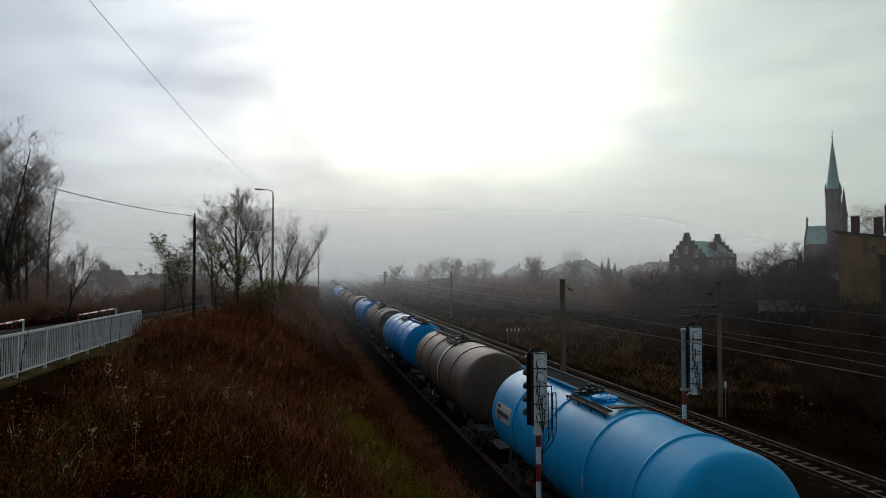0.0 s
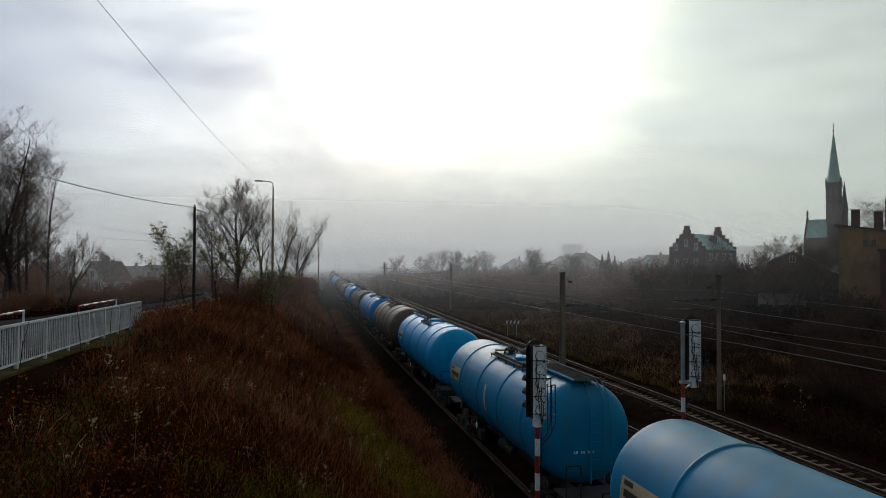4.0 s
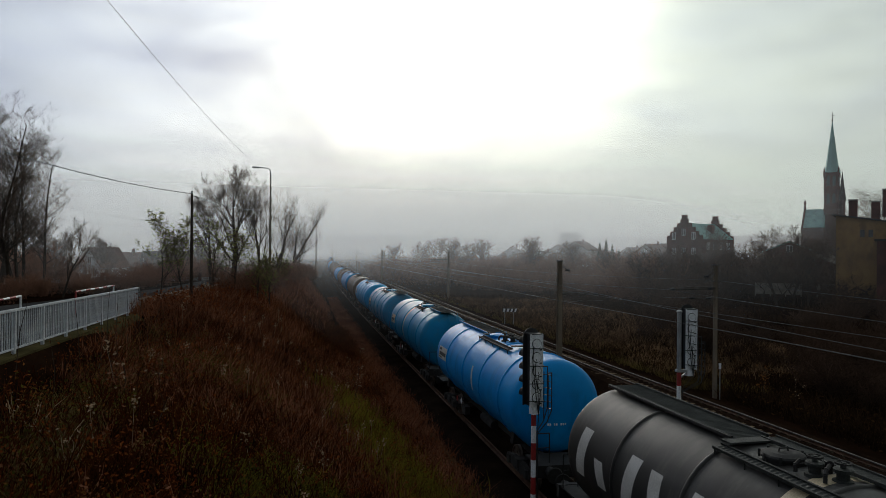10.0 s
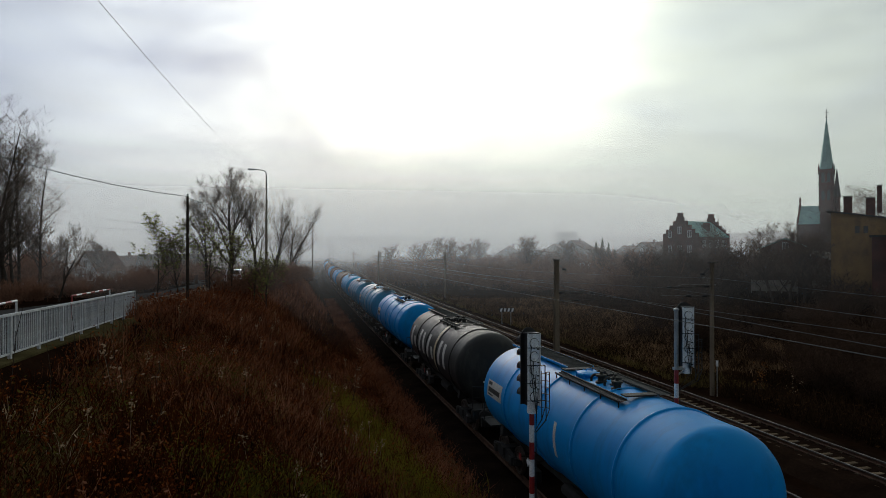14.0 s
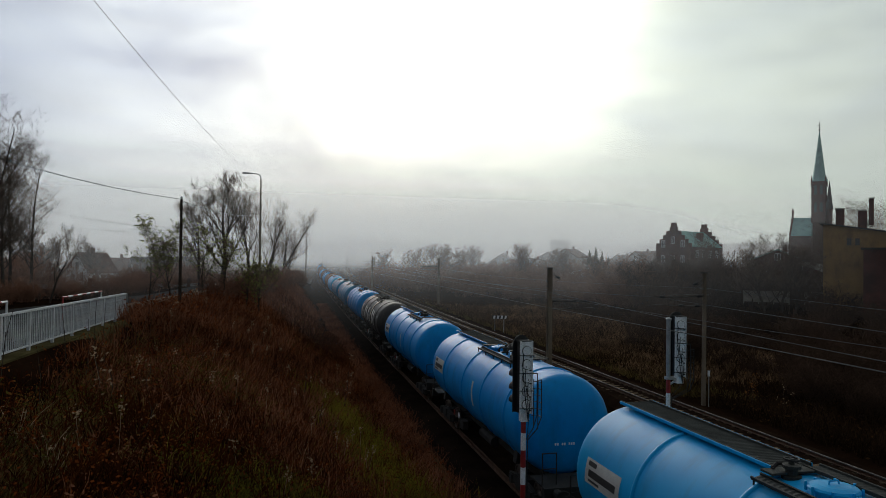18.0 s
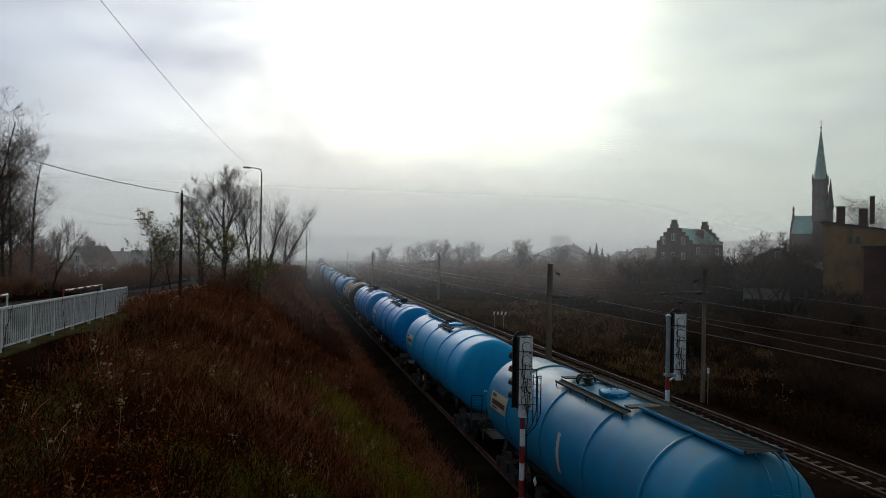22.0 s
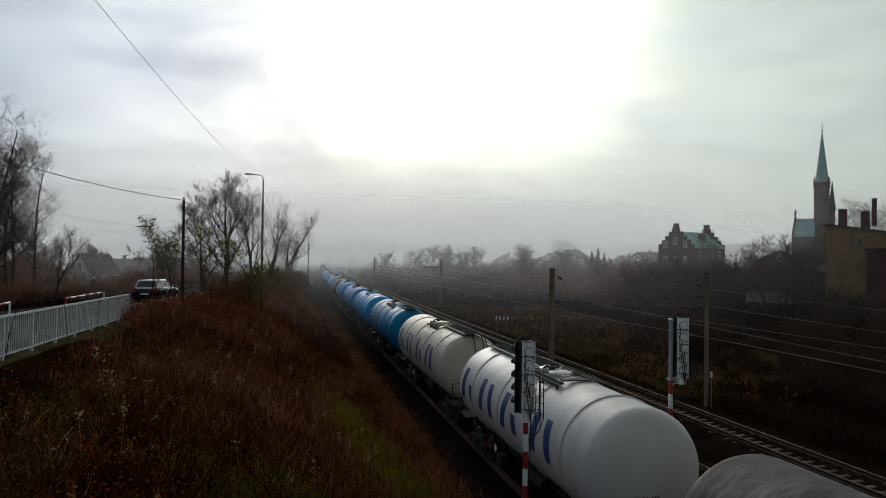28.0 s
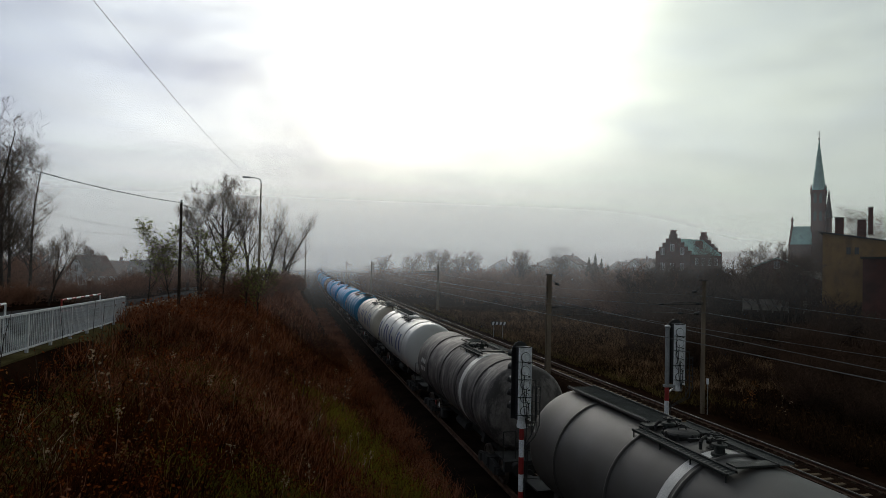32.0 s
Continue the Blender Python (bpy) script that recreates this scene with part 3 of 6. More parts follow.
def wheelset_mesh():
    g = Geo()
    for s in (-1, 1):
        g.lathe([(0.08, s * 0.68), (0.40, s * 0.69), (0.46, s * 0.70), (0.485, s * 0.71), (0.485, s * 0.735), (0.46, s * 0.75), (0.455, s * 0.83), (0.40, s * 0.835), (0.36, s * 0.80), (0.15, s * 0.80), (0.12, s * 0.86), (0.02, s * 0.86)], "x", (0, 0, 0), 20, close=False)
    g.tube((-0.98, 0, 0), (0.98, 0, 0), 0.085, n=10)
    # spokes' hub bolts let the turning show
    for s in (-1, 1):
        for k in range(4):
            a = k * math.pi / 2
            g.box((s * 0.83, 0.25 * math.cos(a), 0.25 * math.sin(a)), (0.03, 0.06, 0.06))
    return g.mesh("wheelset", "wheel")


def bogie_mesh():
    g = Geo()
    for s in (-1, 1):
        x = s * 1.02
        g.prism([(-1.25, 0.42), (-1.05, 0.62), (-0.5, 0.70), (0.5, 0.70), (1.05, 0.62), (1.25, 0.42), (1.05, 0.34), (0.75, 0.40), (0.4, 0.28), (-0.4, 0.28), (-0.75, 0.40), (-1.05, 0.34)], x - 0.07, x + 0.07, "yz")
        for y in (-0.9, 0.9):
            g.box((x + s * 0.06, y, 0.47), (0.14, 0.34, 0.28), bevel=0.05)
            for d in (-0.26, 0.26):
                g.tube((x, y + d, 0.36), (x, y + d, 0.60), 0.07, n=8)
        for y in (-0.14, 0.14):
            g.tube((x, y, 0.34), (x, y, 0.62), 0.09, n=8)
    g.box((0, 0, 0.58), (2.3, 0.45, 0.28), bevel=0.06)
    for y in (-1.2, 1.2):
        g.box((0, y, 0.46), (2.1, 0.12, 0.14))
    return g.mesh("bogie", "frame")


def underframe_mesh():
    g = Geo()
    for s in (-1, 1):
        g.box((s * 0.55, 0, 0.98), (0.16, 15.2, 0.30))
        g.box((0, s * 7.55, 1.02), (2.5, 0.18, 0.36))
        g.box((0, s * 6.9, 1.16), (2.4, 1.1, 0.05))
        for x in (-0.95, 0.95):
            g.tube((x * 0.6, s * 6.2, 1.0), (x, s * 7.5, 1.0), 0.07)
        g.prism([(-1.25, 1.18), (1.25, 1.18), (1.15, 1.75), (0.9, 1.40), (0, 1.20), (-0.9, 1.40), (-1.15, 1.75)], s * 5.0 - 0.15, s * 5.0 + 0.15)
    g.box((0, 0, 0.80), (0.3, 9.5, 0.22))
    g.tube((-0.75, -1.4, 0.85), (-0.75, 0.2, 0.85), 0.19, n=10)
    g.box((-1.1, 1.9, 0.75), (0.25, 0.6, 0.35), bevel=0.05)
    g.tube((0.3, -1.0, 0.55), (0.3, -1.0, 1.2), 0.13, n=10)
    return g.mesh("underframe", "frame")


def buffer_mesh():
    g = Geo()
    g.lathe([(0.14, 0), (0.13, 0.22), (0.09, 0.24), (0.09, 0.42), (0.24, 0.44), (0.25, 0.46), (0.23, 0.49), (0.02, 0.51)], "y", (0, 0, 0), 14)
    return g.mesh("buffer", "frame")


def hatch_mesh(mat):
    g = Geo()
    g.lathe([(0.34, -0.08), (0.34, 0.06), (0.38, 0.06), (0.38, 0.09), (0.35, 0.12), (0.24, 0.15), (0.02, 0.16)], "z", (0, 0, 0), 20)
    for k in range(8):
        a = k * math.pi / 4
        g.tube((0.39 * math.cos(a), 0.39 * math.sin(a), 0.0), (0.39 * math.cos(a), 0.39 * math.sin(a), 0.14), 0.024, n=6)
    g.path([(-0.1, 0, 0.14), (-0.08, 0, 0.21), (0.08, 0, 0.21), (0.1, 0, 0.14)], 0.015, 5)
    g.box((0, -0.42, 0.04), (0.24, 0.1, 0.08))
    return fixed_normals(g.mesh("hatch", mat))


def valve_mesh():
    g = Geo()
    g.lathe([(0.16, -0.03), (0.16, 0.05), (0.10, 0.06), (0.10, 0.18), (0.15, 0.18), (0.15, 0.23), (0.05, 0.24), (0.04, 0.34), (0.02, 0.34)], "z", (0, 0, 0), 12)
    return g.mesh("valve", "walkway")


def deck_geo(y0, y1, x0, x1, z, pitch=0.09, lip=0.035):
    """A pressed grating deck: cross ribs with gaps between them and a lip along both edges, one sheet of metal."""
    g = Geo()
    ys = [y0]
    n = max(3, int((y1 - y0) / pitch))
    for i in range(n):
        a = y0 + (y1 - y0) * i / n
        w = (y1 - y0) / n
        ys += [a + 0.02, a + w * 0.45, a + w * 0.50, a + w * 0.95]
    ys = sorted(ys[:-1]) + [y1]
    for j, y in enumerate(ys):
        d = 0.0 if (j // 2) % 2 else -0.014
        g.v += [(x0, y, z - 0.03), (x0, y, z + lip), (x0 + 0.03, y, z + lip), (x0 + 0.03, y, z + d), (x1 - 0.03, y, z + d), (x1 - 0.03, y, z + lip), (x1, y, z + lip), (x1, y, z - 0.03)]
    for j in range(len(ys) - 1):
        for i in range(7):
            g.f.append((j * 8 + i, j * 8 + i + 1, j * 8 + i + 9, j * 8 + i + 8))
    return g


def walkway_mesh(y0, y1, x0, x1, z):
    return deck_geo(y0, y1, x0, x1, z).mesh("walkway", "walkway")


def ladder_mesh(y, x0, mat):
    """End ladder: two stiles that curve over the top, rungs and a hand rail."""
    g = Geo()
    for x in (x0, x0 + 0.42):
        g.path([(x, y, 1.2), (x, y, 3.30), (x, y + 0.08, 3.72), (x, y + 0.30, 4.02), (x, y + 0.62, 4.17)], 0.024, 5)
    for k in range(9):
        g.tube((x0, y, 1.35 + 0.27 * k), (x0 + 0.42, y, 1.35 + 0.27 * k), 0.014, n=4)
    g.path([(x0 + 0.62, y + 0.0, 1.2), (x0 + 0.62, y - 0.02, 3.0), (x0 + 0.60, y + 0.12, 3.80), (x0 + 0.56, y + 0.5, 4.15)], 0.018, 5)
    return g.mesh("ladder", mat)


def end_rail_mesh():
    g = Geo()
    g.path([(-0.22, 0, 1.18), (-0.22, 0, 2.1), (0.22, 0, 2.1), (0.22, 0, 1.18)], 0.02, 5)
    g.tube((-0.22, 0, 1.65), (0.22, 0, 1.65), 0.016, n=4)
    return g.mesh("end_railing", "frame")


def wagon(spec):
    """One four-axle tank wagon: its origin on the rails under its middle, +y its leading end."""
    paint = spec["paint"]
    w = thing("tank_wagon", spec["label"], "tank wagon", group="wagons of the tank train")
    fore, aft = spec.get("fore", 6.62), spec.get("aft", 6.4)
    tank = part("tank", shared(("tank", paint, fore, aft), lambda: fixed_normals(Geo().lathe(tank_profile(fore, aft), "y", (0, 0, TANK_Z), 64).mesh("tank", paint, True))), None, w)
    ringpaint = spec.get("ring", paint)
    for y in spec["rings"]:
        part("stiffening_ring", shared(("ring", ringpaint), lambda: ring_geo(0).mesh("stiffening_ring", ringpaint, True)), None, tank, at=pose(0, y, 0))
    if "band" in spec:
        y, bw, bm_ = spec["band"]
        part("paint_band", shared(("band", bw, bm_), lambda: Geo().lathe([(TANK_R + 0.004, -bw / 2), (TANK_R + 0.004, bw / 2)], "y", (0, 0, TANK_Z), 56, close=False).mesh("paint_band", bm_, True)), None, tank, "painted warning band round the tank", at=pose(0, y, 0))
    # walkway and hatches on top
    top = TANK_Z + TANK_R
    hy = spec["hatch"]
    hm = spec.get("hatchpaint", paint)
    pl = spec.get("plat", 2.6)
    part("side_grating", shared(("side", pl), lambda: grating_mesh(pl, 0.22)), None, w, at=pose(-0.70, hy, top - 0.05, 0, -14))
    part("side_grating", shared(("wide", pl), lambda: grating_mesh(pl, 0.36)), None, w, at=pose(0.42, hy, top + 0.06, 0, 0, 180))
    for s in (-1, 1):
        part("end_grating", shared("endgr", lambda: Geo().box((0, 0, -0.005), (0.92, 0.30, 0.035), bevel=0.01).mesh("end_grating", "walkway")), None, w, at=pose(-0.16, hy + s * (pl / 2 - 0.15), top + 0.058))
    n = max(2, round(pl / 1.0))
    for k in range(n + 1):
        part("support_leg", shared("leg", lambda: Geo().tube((0, 0, -0.22), (0, 0, 0.0), 0.018, n=5).mesh("support_leg", "walkway")), None, w, at=pose(-0.79, hy - pl / 2 + 0.06 + k * (pl - 0.12) / n, top - 0.05))
    for y in spec["lids"]:
        part("hatch", shared(("hatch", hm), lambda: hatch_mesh(hm)), None, w, at=pose(-0.14, y, top - 0.03))
    for i, y in enumerate(spec["valves"]):
        vl = part("valve", shared("valve", valve_mesh), None, w, at=pose(-0.22 + 0.18 * (i % 2), y, top - 0.04))
        part("handwheel", shared("handwheel", lambda: Geo().lathe([(0.10, 0.32), (0.13, 0.31), (0.13, 0.34), (0.10, 0.34), (0.10, 0.32)], "z", (0, 0, 0), 14, close=False).mesh("handwheel", "frame")), None, vl)
        part("pipe", shared("pipe", pipe_mesh), None, w, at=pose(-0.14, y + 0.2, top - 0.02, 0, 0, 40 * i))
    for y0, y1 in spec["walk"]:
        part("walkway", shared(("walk", round(y1 - y0, 2)), lambda: walkway_mesh(0, y1 - y0, -0.38, 0.42, top + 0.075)), None, w, at=pose(0, y0, 0))
        for x in (-0.40, 0.44):
            part("edge_rail", shared(("edge", paint, round(y1 - y0, 2)), lambda: Geo().box((0, (y1 - y0) / 2, 0), (0.035, y1 - y0, 0.06), bevel=0.01).mesh("edge_rail", paint)), None, w, at=pose(x, y0, top + 0.07))
    if spec.get("ladder"):
        lm = spec["ladder"]
        part("ladder", shared(("ladder", lm, aft), lambda: ladder_mesh(-aft - 0.10, 0.05, lm)), None, w)
    # underframe
    part("underframe", shared("under", underframe_mesh), None, w)
    for s in (-1, 1):
        for x in (-0.97, 0.97):
            part("end_railing", shared("endrail", end_rail_mesh), None, w, at=pose(x, s * 7.3, 0))
        for x in (-0.875, 0.875):
            part("buffer", shared("buffer", buffer_mesh), None, w, at=pose(x, s * 7.64, 1.04, 0, 0, 0 if s > 0 else 180))
        bg = part("bogie", shared("bogie", bogie_mesh), None, w, at=pose(0, s * 5.2, 0))
        for y in (-0.9, 0.9):
            part("wheelset", shared("wheelset", wheelset_mesh), None, bg, at=pose(0, y, 0.46))
    # small plates beside the underframe
    for nm, y, z, m, sz, turn in (("diamond_plate", 2.0, 1.12, "white_paint", 0.20, 45), ("red_plate", 2.75, 1.08, "red", 0.20, 0)):
        pt = part(nm, shared(nm, lambda: Geo().box((0, 0, 0), (0.02, sz, sz)).mesh(nm, m)), None, w, at=pose(-1.30, y, z, turn))
        part("bracket", shared("plate_bracket", lambda: Geo().tube((0.012, 0, 0), (0.72, 0, 0), 0.02, n=5).mesh("bracket", "frame")), None, pt, at=pose(0, 0, 0))
    # markings on the left side
    for mk in spec.get("marks", ()):
        mk(w)
    return w


def grating_mesh(length, wide):
    """One long grating beside the hatches."""
    return deck_geo(-length / 2, length / 2, -wide / 2, wide / 2, 0.0, 0.12, 0.03).mesh("side_grating", "walkway")


def pipe_mesh():
    """A short bent pipe with a flange beside the hatches."""
    g = Geo().path([(-0.28, 0, 0), (-0.28, 0, 0.12), (-0.2, 0, 0.18), (0.16, 0, 0.18), (0.24, 0, 0.12), (0.24, 0, 0)], 0.035, 7)
    g.lathe([(0.03, 0.12), (0.075, 0.12), (0.075, 0.15), (0.03, 0.15)], "x", (0, 0, 0.18), 10)
    return g.mesh("pipe", "frame")


def sign_panel(base, ink):
    """Company panel: a pale sheet with plain bars in place of its lettering."""
    def make(w):
        p = part("company_panel", shared(("panel", base), lambda: patch(3.98, 5.62, 71, 92, 0.008).mesh("company_panel", base)), None, w, "pale panel with a dark company mark")
        for i, (y0, y1, a0, a1) in enumerate(((5.1, 5.5, 73, 77), (4.15, 5.45, 80, 86), (4.9, 5.45, 88, 90))):
            part("mark_bar", shared(("pbar", i, ink), lambda: patch(y0, y1, a0, a1, 0.011).mesh("mark_bar", ink)), None, p)
    return make


def stripe(y, a0=68, a1=100):
    def make(w):
        part("white_stripe", shared(("stripe", y), lambda: patch(y - 0.09, y + 0.09, a0, a1, 0.006, slant=-0.1).mesh("white_stripe", "band_white")), None, w)
    return make


def big_marks(ink, ys):
    """Large plain slanted bars in place of a company's name."""
    def make(w):
        for i, y in enumerate(ys):
            for j, (d, wd, a0, a1, sl) in enumerate(((0.42, 0.46, 60, 104, 0.2), (-0.42, 0.44, 62 if i % 2 else 80, 104 if i % 2 else 102, -0.2))):
                part("large_mark", shared(("big", ink, j, i % 2), lambda: patch(d - wd / 2, d + wd / 2, a0, a1, 0.006, slant=sl).mesh("large_mark", ink)), None, w, at=pose(0, y, 0))
    return make


def small_marks(ink, y):
    """Rows of plain bars in place of small lettering."""
    def make(w):
        for i, (d, wd, a0) in enumerate(((0.4, 0.28, 78), (0.05, 0.22, 78), (-0.28, 0.24, 78), (0.3, 0.5, 92), (-0.2, 0.3, 92))):
            part("small_mark", shared(("small", ink, i), lambda: patch(d - wd / 2, d + wd / 2, a0, a0 + 8, 0.006).mesh("small_mark", ink)), None, w, at=pose(0, y, 0))
    return make


def end_number(ink):
    def make(w):
        aft = [o for o in w.children if o.name.startswith("tank")][0].bound_box[0][1]
        for k in range(9):
            if k not in (2, 5):
                part("number_bar", shared(("endnum", ink), lambda: Geo().box((0, 0, 0), (0.042, 0.03, 0.075)).mesh("number_bar", ink)), None, w, at=pose(-0.42 + 0.075 * k, aft + 0.035, 2.10))
    return make


BLUE_PANEL = [sign_panel("band_white", "mark_dark"), end_number("white_paint")]
TEAL_PANEL = [sign_panel("band_cream", "mark_dark"), end_number("white_paint")]
LEAD = "bright blue tank wagon with a walkway over its leading half"
SPECS = [
    # far end of the tank at the start, then the wagon
    (24.2, dict(aft=6.35, paint="sky_blue", label="light blue tank wagon with dark ring bands and hatches", rings=(3.65, 0.8, -2.1, -4.5), hatch=-0.37, plat=2.6, lids=(-0.25,), valves=(0.55,), walk=[(0.95, 6.15)], marks=[BLUE_PANEL[0], stripe(-2.0, 88, 108)])),
    (7.2, dict(aft=6.1, paint="teal", label="faded teal blue tank wagon with a dark walkway", rings=(3.8, 0.95, -1.75, -4.4), hatch=-0.37, plat=4.1, lids=(-0.69,), valves=(0.77, 1.1), walk=[(-6.0, -2.44)], ladder="teal", marks=TEAL_PANEL + [stripe(-0.05, 70, 107)])),
    (-9.7, dict(aft=6.75, paint="teal", label="teal blue tank wagon with a cream band and walkway", rings=(3.7, 0.45, -2.1, -4.95), hatch=-1.6, plat=2.5, lids=(-1.2,), valves=(-0.6,), walk=[(-6.55, -2.87)], band=(0.11, 0.30, "band_cream"), ladder="teal", marks=TEAL_PANEL)),
    (-27.0, dict(aft=6.35, paint="blue", label=LEAD, rings=(3.85, 0.78, -1.9, -4.45), hatch=-1.1, plat=4.1, lids=(0.3,), valves=(-0.95, -1.4), walk=[(0.97, 6.15)], marks=BLUE_PANEL + [stripe(-0.68, 70, 106)])),
    (-43.8, dict(aft=6.36, paint="black", label="dark grey tank wagon with large white marks", rings=(3.6, 0.95, -1.65, -4.55), hatch=-0.82, plat=3.6, lids=(-0.12,), valves=(-0.95, -1.35), walk=[(1.0, 6.15)], band=(-1.22, 0.34, "band_cream"), hatchpaint="frame", marks=[big_marks("band_white", (4.75, 2.35, 0.0, -2.75)), end_number("white_paint")])),
    (-60.2, dict(aft=6.45, paint="blue", label=LEAD, rings=(3.6, 0.7, -2.0, -4.35), hatch=-1.1, plat=4.1, lids=(0.0,), valves=(-0.96, -1.46, -1.9), walk=[(0.97, 6.15)], marks=BLUE_PANEL + [stripe(-0.81, 72, 106)])),
    (-76.8, dict(aft=6.45, paint="blue", label=LEAD, rings=(3.75, 0.57, -2.05, -4.8), hatch=-1.15, plat=4.2, lids=(0.0,), valves=(-0.9, -1.5, -1.9), walk=[(0.97, 6.15)], marks=BLUE_PANEL + [stripe(-0.88, 72, 106)])),
    (-93.4, dict(aft=6.55, paint="sky_blue", label="light blue tank wagon with a long walkway over its leading half", rings=(3.45, 0.67, -2.25, -4.45), hatch=-0.48, plat=2.5, lids=(-0.32,), valves=(0.5,), walk=[(0.78, 6.15)], marks=BLUE_PANEL)),
    (-110.1, dict(aft=6.2, paint="teal", label="faded teal blue tank wagon with an end ladder", rings=(3.9, 1.0, -1.77, -4.4), hatch=-0.25, plat=4.1, lids=(-0.56,), valves=(0.85, 1.25), walk=[(-6.05, -2.32)], ladder="teal", marks=TEAL_PANEL + [stripe(-0.2, 70, 107)])),
    (-126.0, dict(aft=6.5, paint="cream", label="cream white tank wagon with large dark blue marks", rings=(3.65, 0.83, -1.92, -4.55), hatch=-0.67, plat=2.56, lids=(-0.36,), valves=(0.3,), walk=[(-6.3, -1.97)], ladder="walkway", ring="white", marks=[big_marks("mark_blue", (4.75, 2.1, -0.85, -3.45)), end_number("mark_dark")])),
    (-142.2, dict(aft=6.3, paint="white", label="white tank wagon with large dark blue marks", rings=(4.2, 1.0, -1.78, -4.4), hatch=-1.1, plat=2.5, lids=(-0.97, -0.1), valves=(-0.5,), walk=[(0.17, 6.15)], marks=[big_marks("mark_blue", (4.95, 2.5, -0.1, -2.9)), end_number("mark_dark")])),
    (-158.1, dict(aft=6.5, paint="dirty", label="soot-stained grey tank wagon with a white band", rings=(3.55, 0.8, -2.0, -4.6), hatch=-1.25, plat=2.9, lids=(-0.3,), valves=(-1.2,), walk=[(0.2, 1.6)], band=(-2.78, 0.42, "band_white"), hatchpaint="walkway", marks=[small_marks("band_white", 4.6), end_number("band_white")])),
    (-175.0, dict(aft=6.4, paint="grey", label="dark grey tank wagon with a white band", rings=(4.28, 1.42, -0.9, -4.2), hatch=-0.05, plat=3.4, lids=(0.7,), valves=(1.1, -0.3, -0.7), walk=[(1.65, 6.15)], band=(-0.58, 0.30, "band_white"), hatchpaint="frame", marks=[end_number("band_white")])),
]
AHEAD = ["brown", "blue", "cream", "blue", "brown", "dirty", "grey", "blue", "blue", "brown", "grey", "blue", "dirty", "brown", "blue", "grey"]
NAMES = dict(brown="brown tank wagon with a white band and dark rings", blue="blue tank wagon with walkway and hatches", cream="pale grey tank wagon with ring bands", dirty="soot-stained grey tank wagon", grey="dark grey tank wagon with ring bands")
for i, pnt in enumerate(AHEAD):
    sp = dict(paint="dirty" if pnt == "cream" else pnt, label=NAMES[pnt], rings=(4.3, 1.7, -0.9, -3.5), hatch=0.2, plat=2.6, lids=(0.0,), valves=(-0.6,), walk=[(-6.0, -1.1)] if i % 2 else [(1.5, 6.15)])
    if pnt == "brown":
        sp["band"] = (-0.7, 0.36, "band_white")
    SPECS.append((24.2 + 16.75 * (i + 1), sp))

SPEED = 6.05
TRAIN = [(far - 6.15, wagon(sp)) for far, sp in SPECS]


def on_track(y):
    return pose(XT + bend(y), y, 0, 0, 0, -math.degrees(math.atan(2 * BEND * y if y > 0 else 0.6 * BEND * y)))

# ---------------------------------------------------------------- beside the line


def place(x, y, rz=0.0, dz=0.0):
    return pose(x, y, ground_z(x, y) + dz, 0, 0, rz)


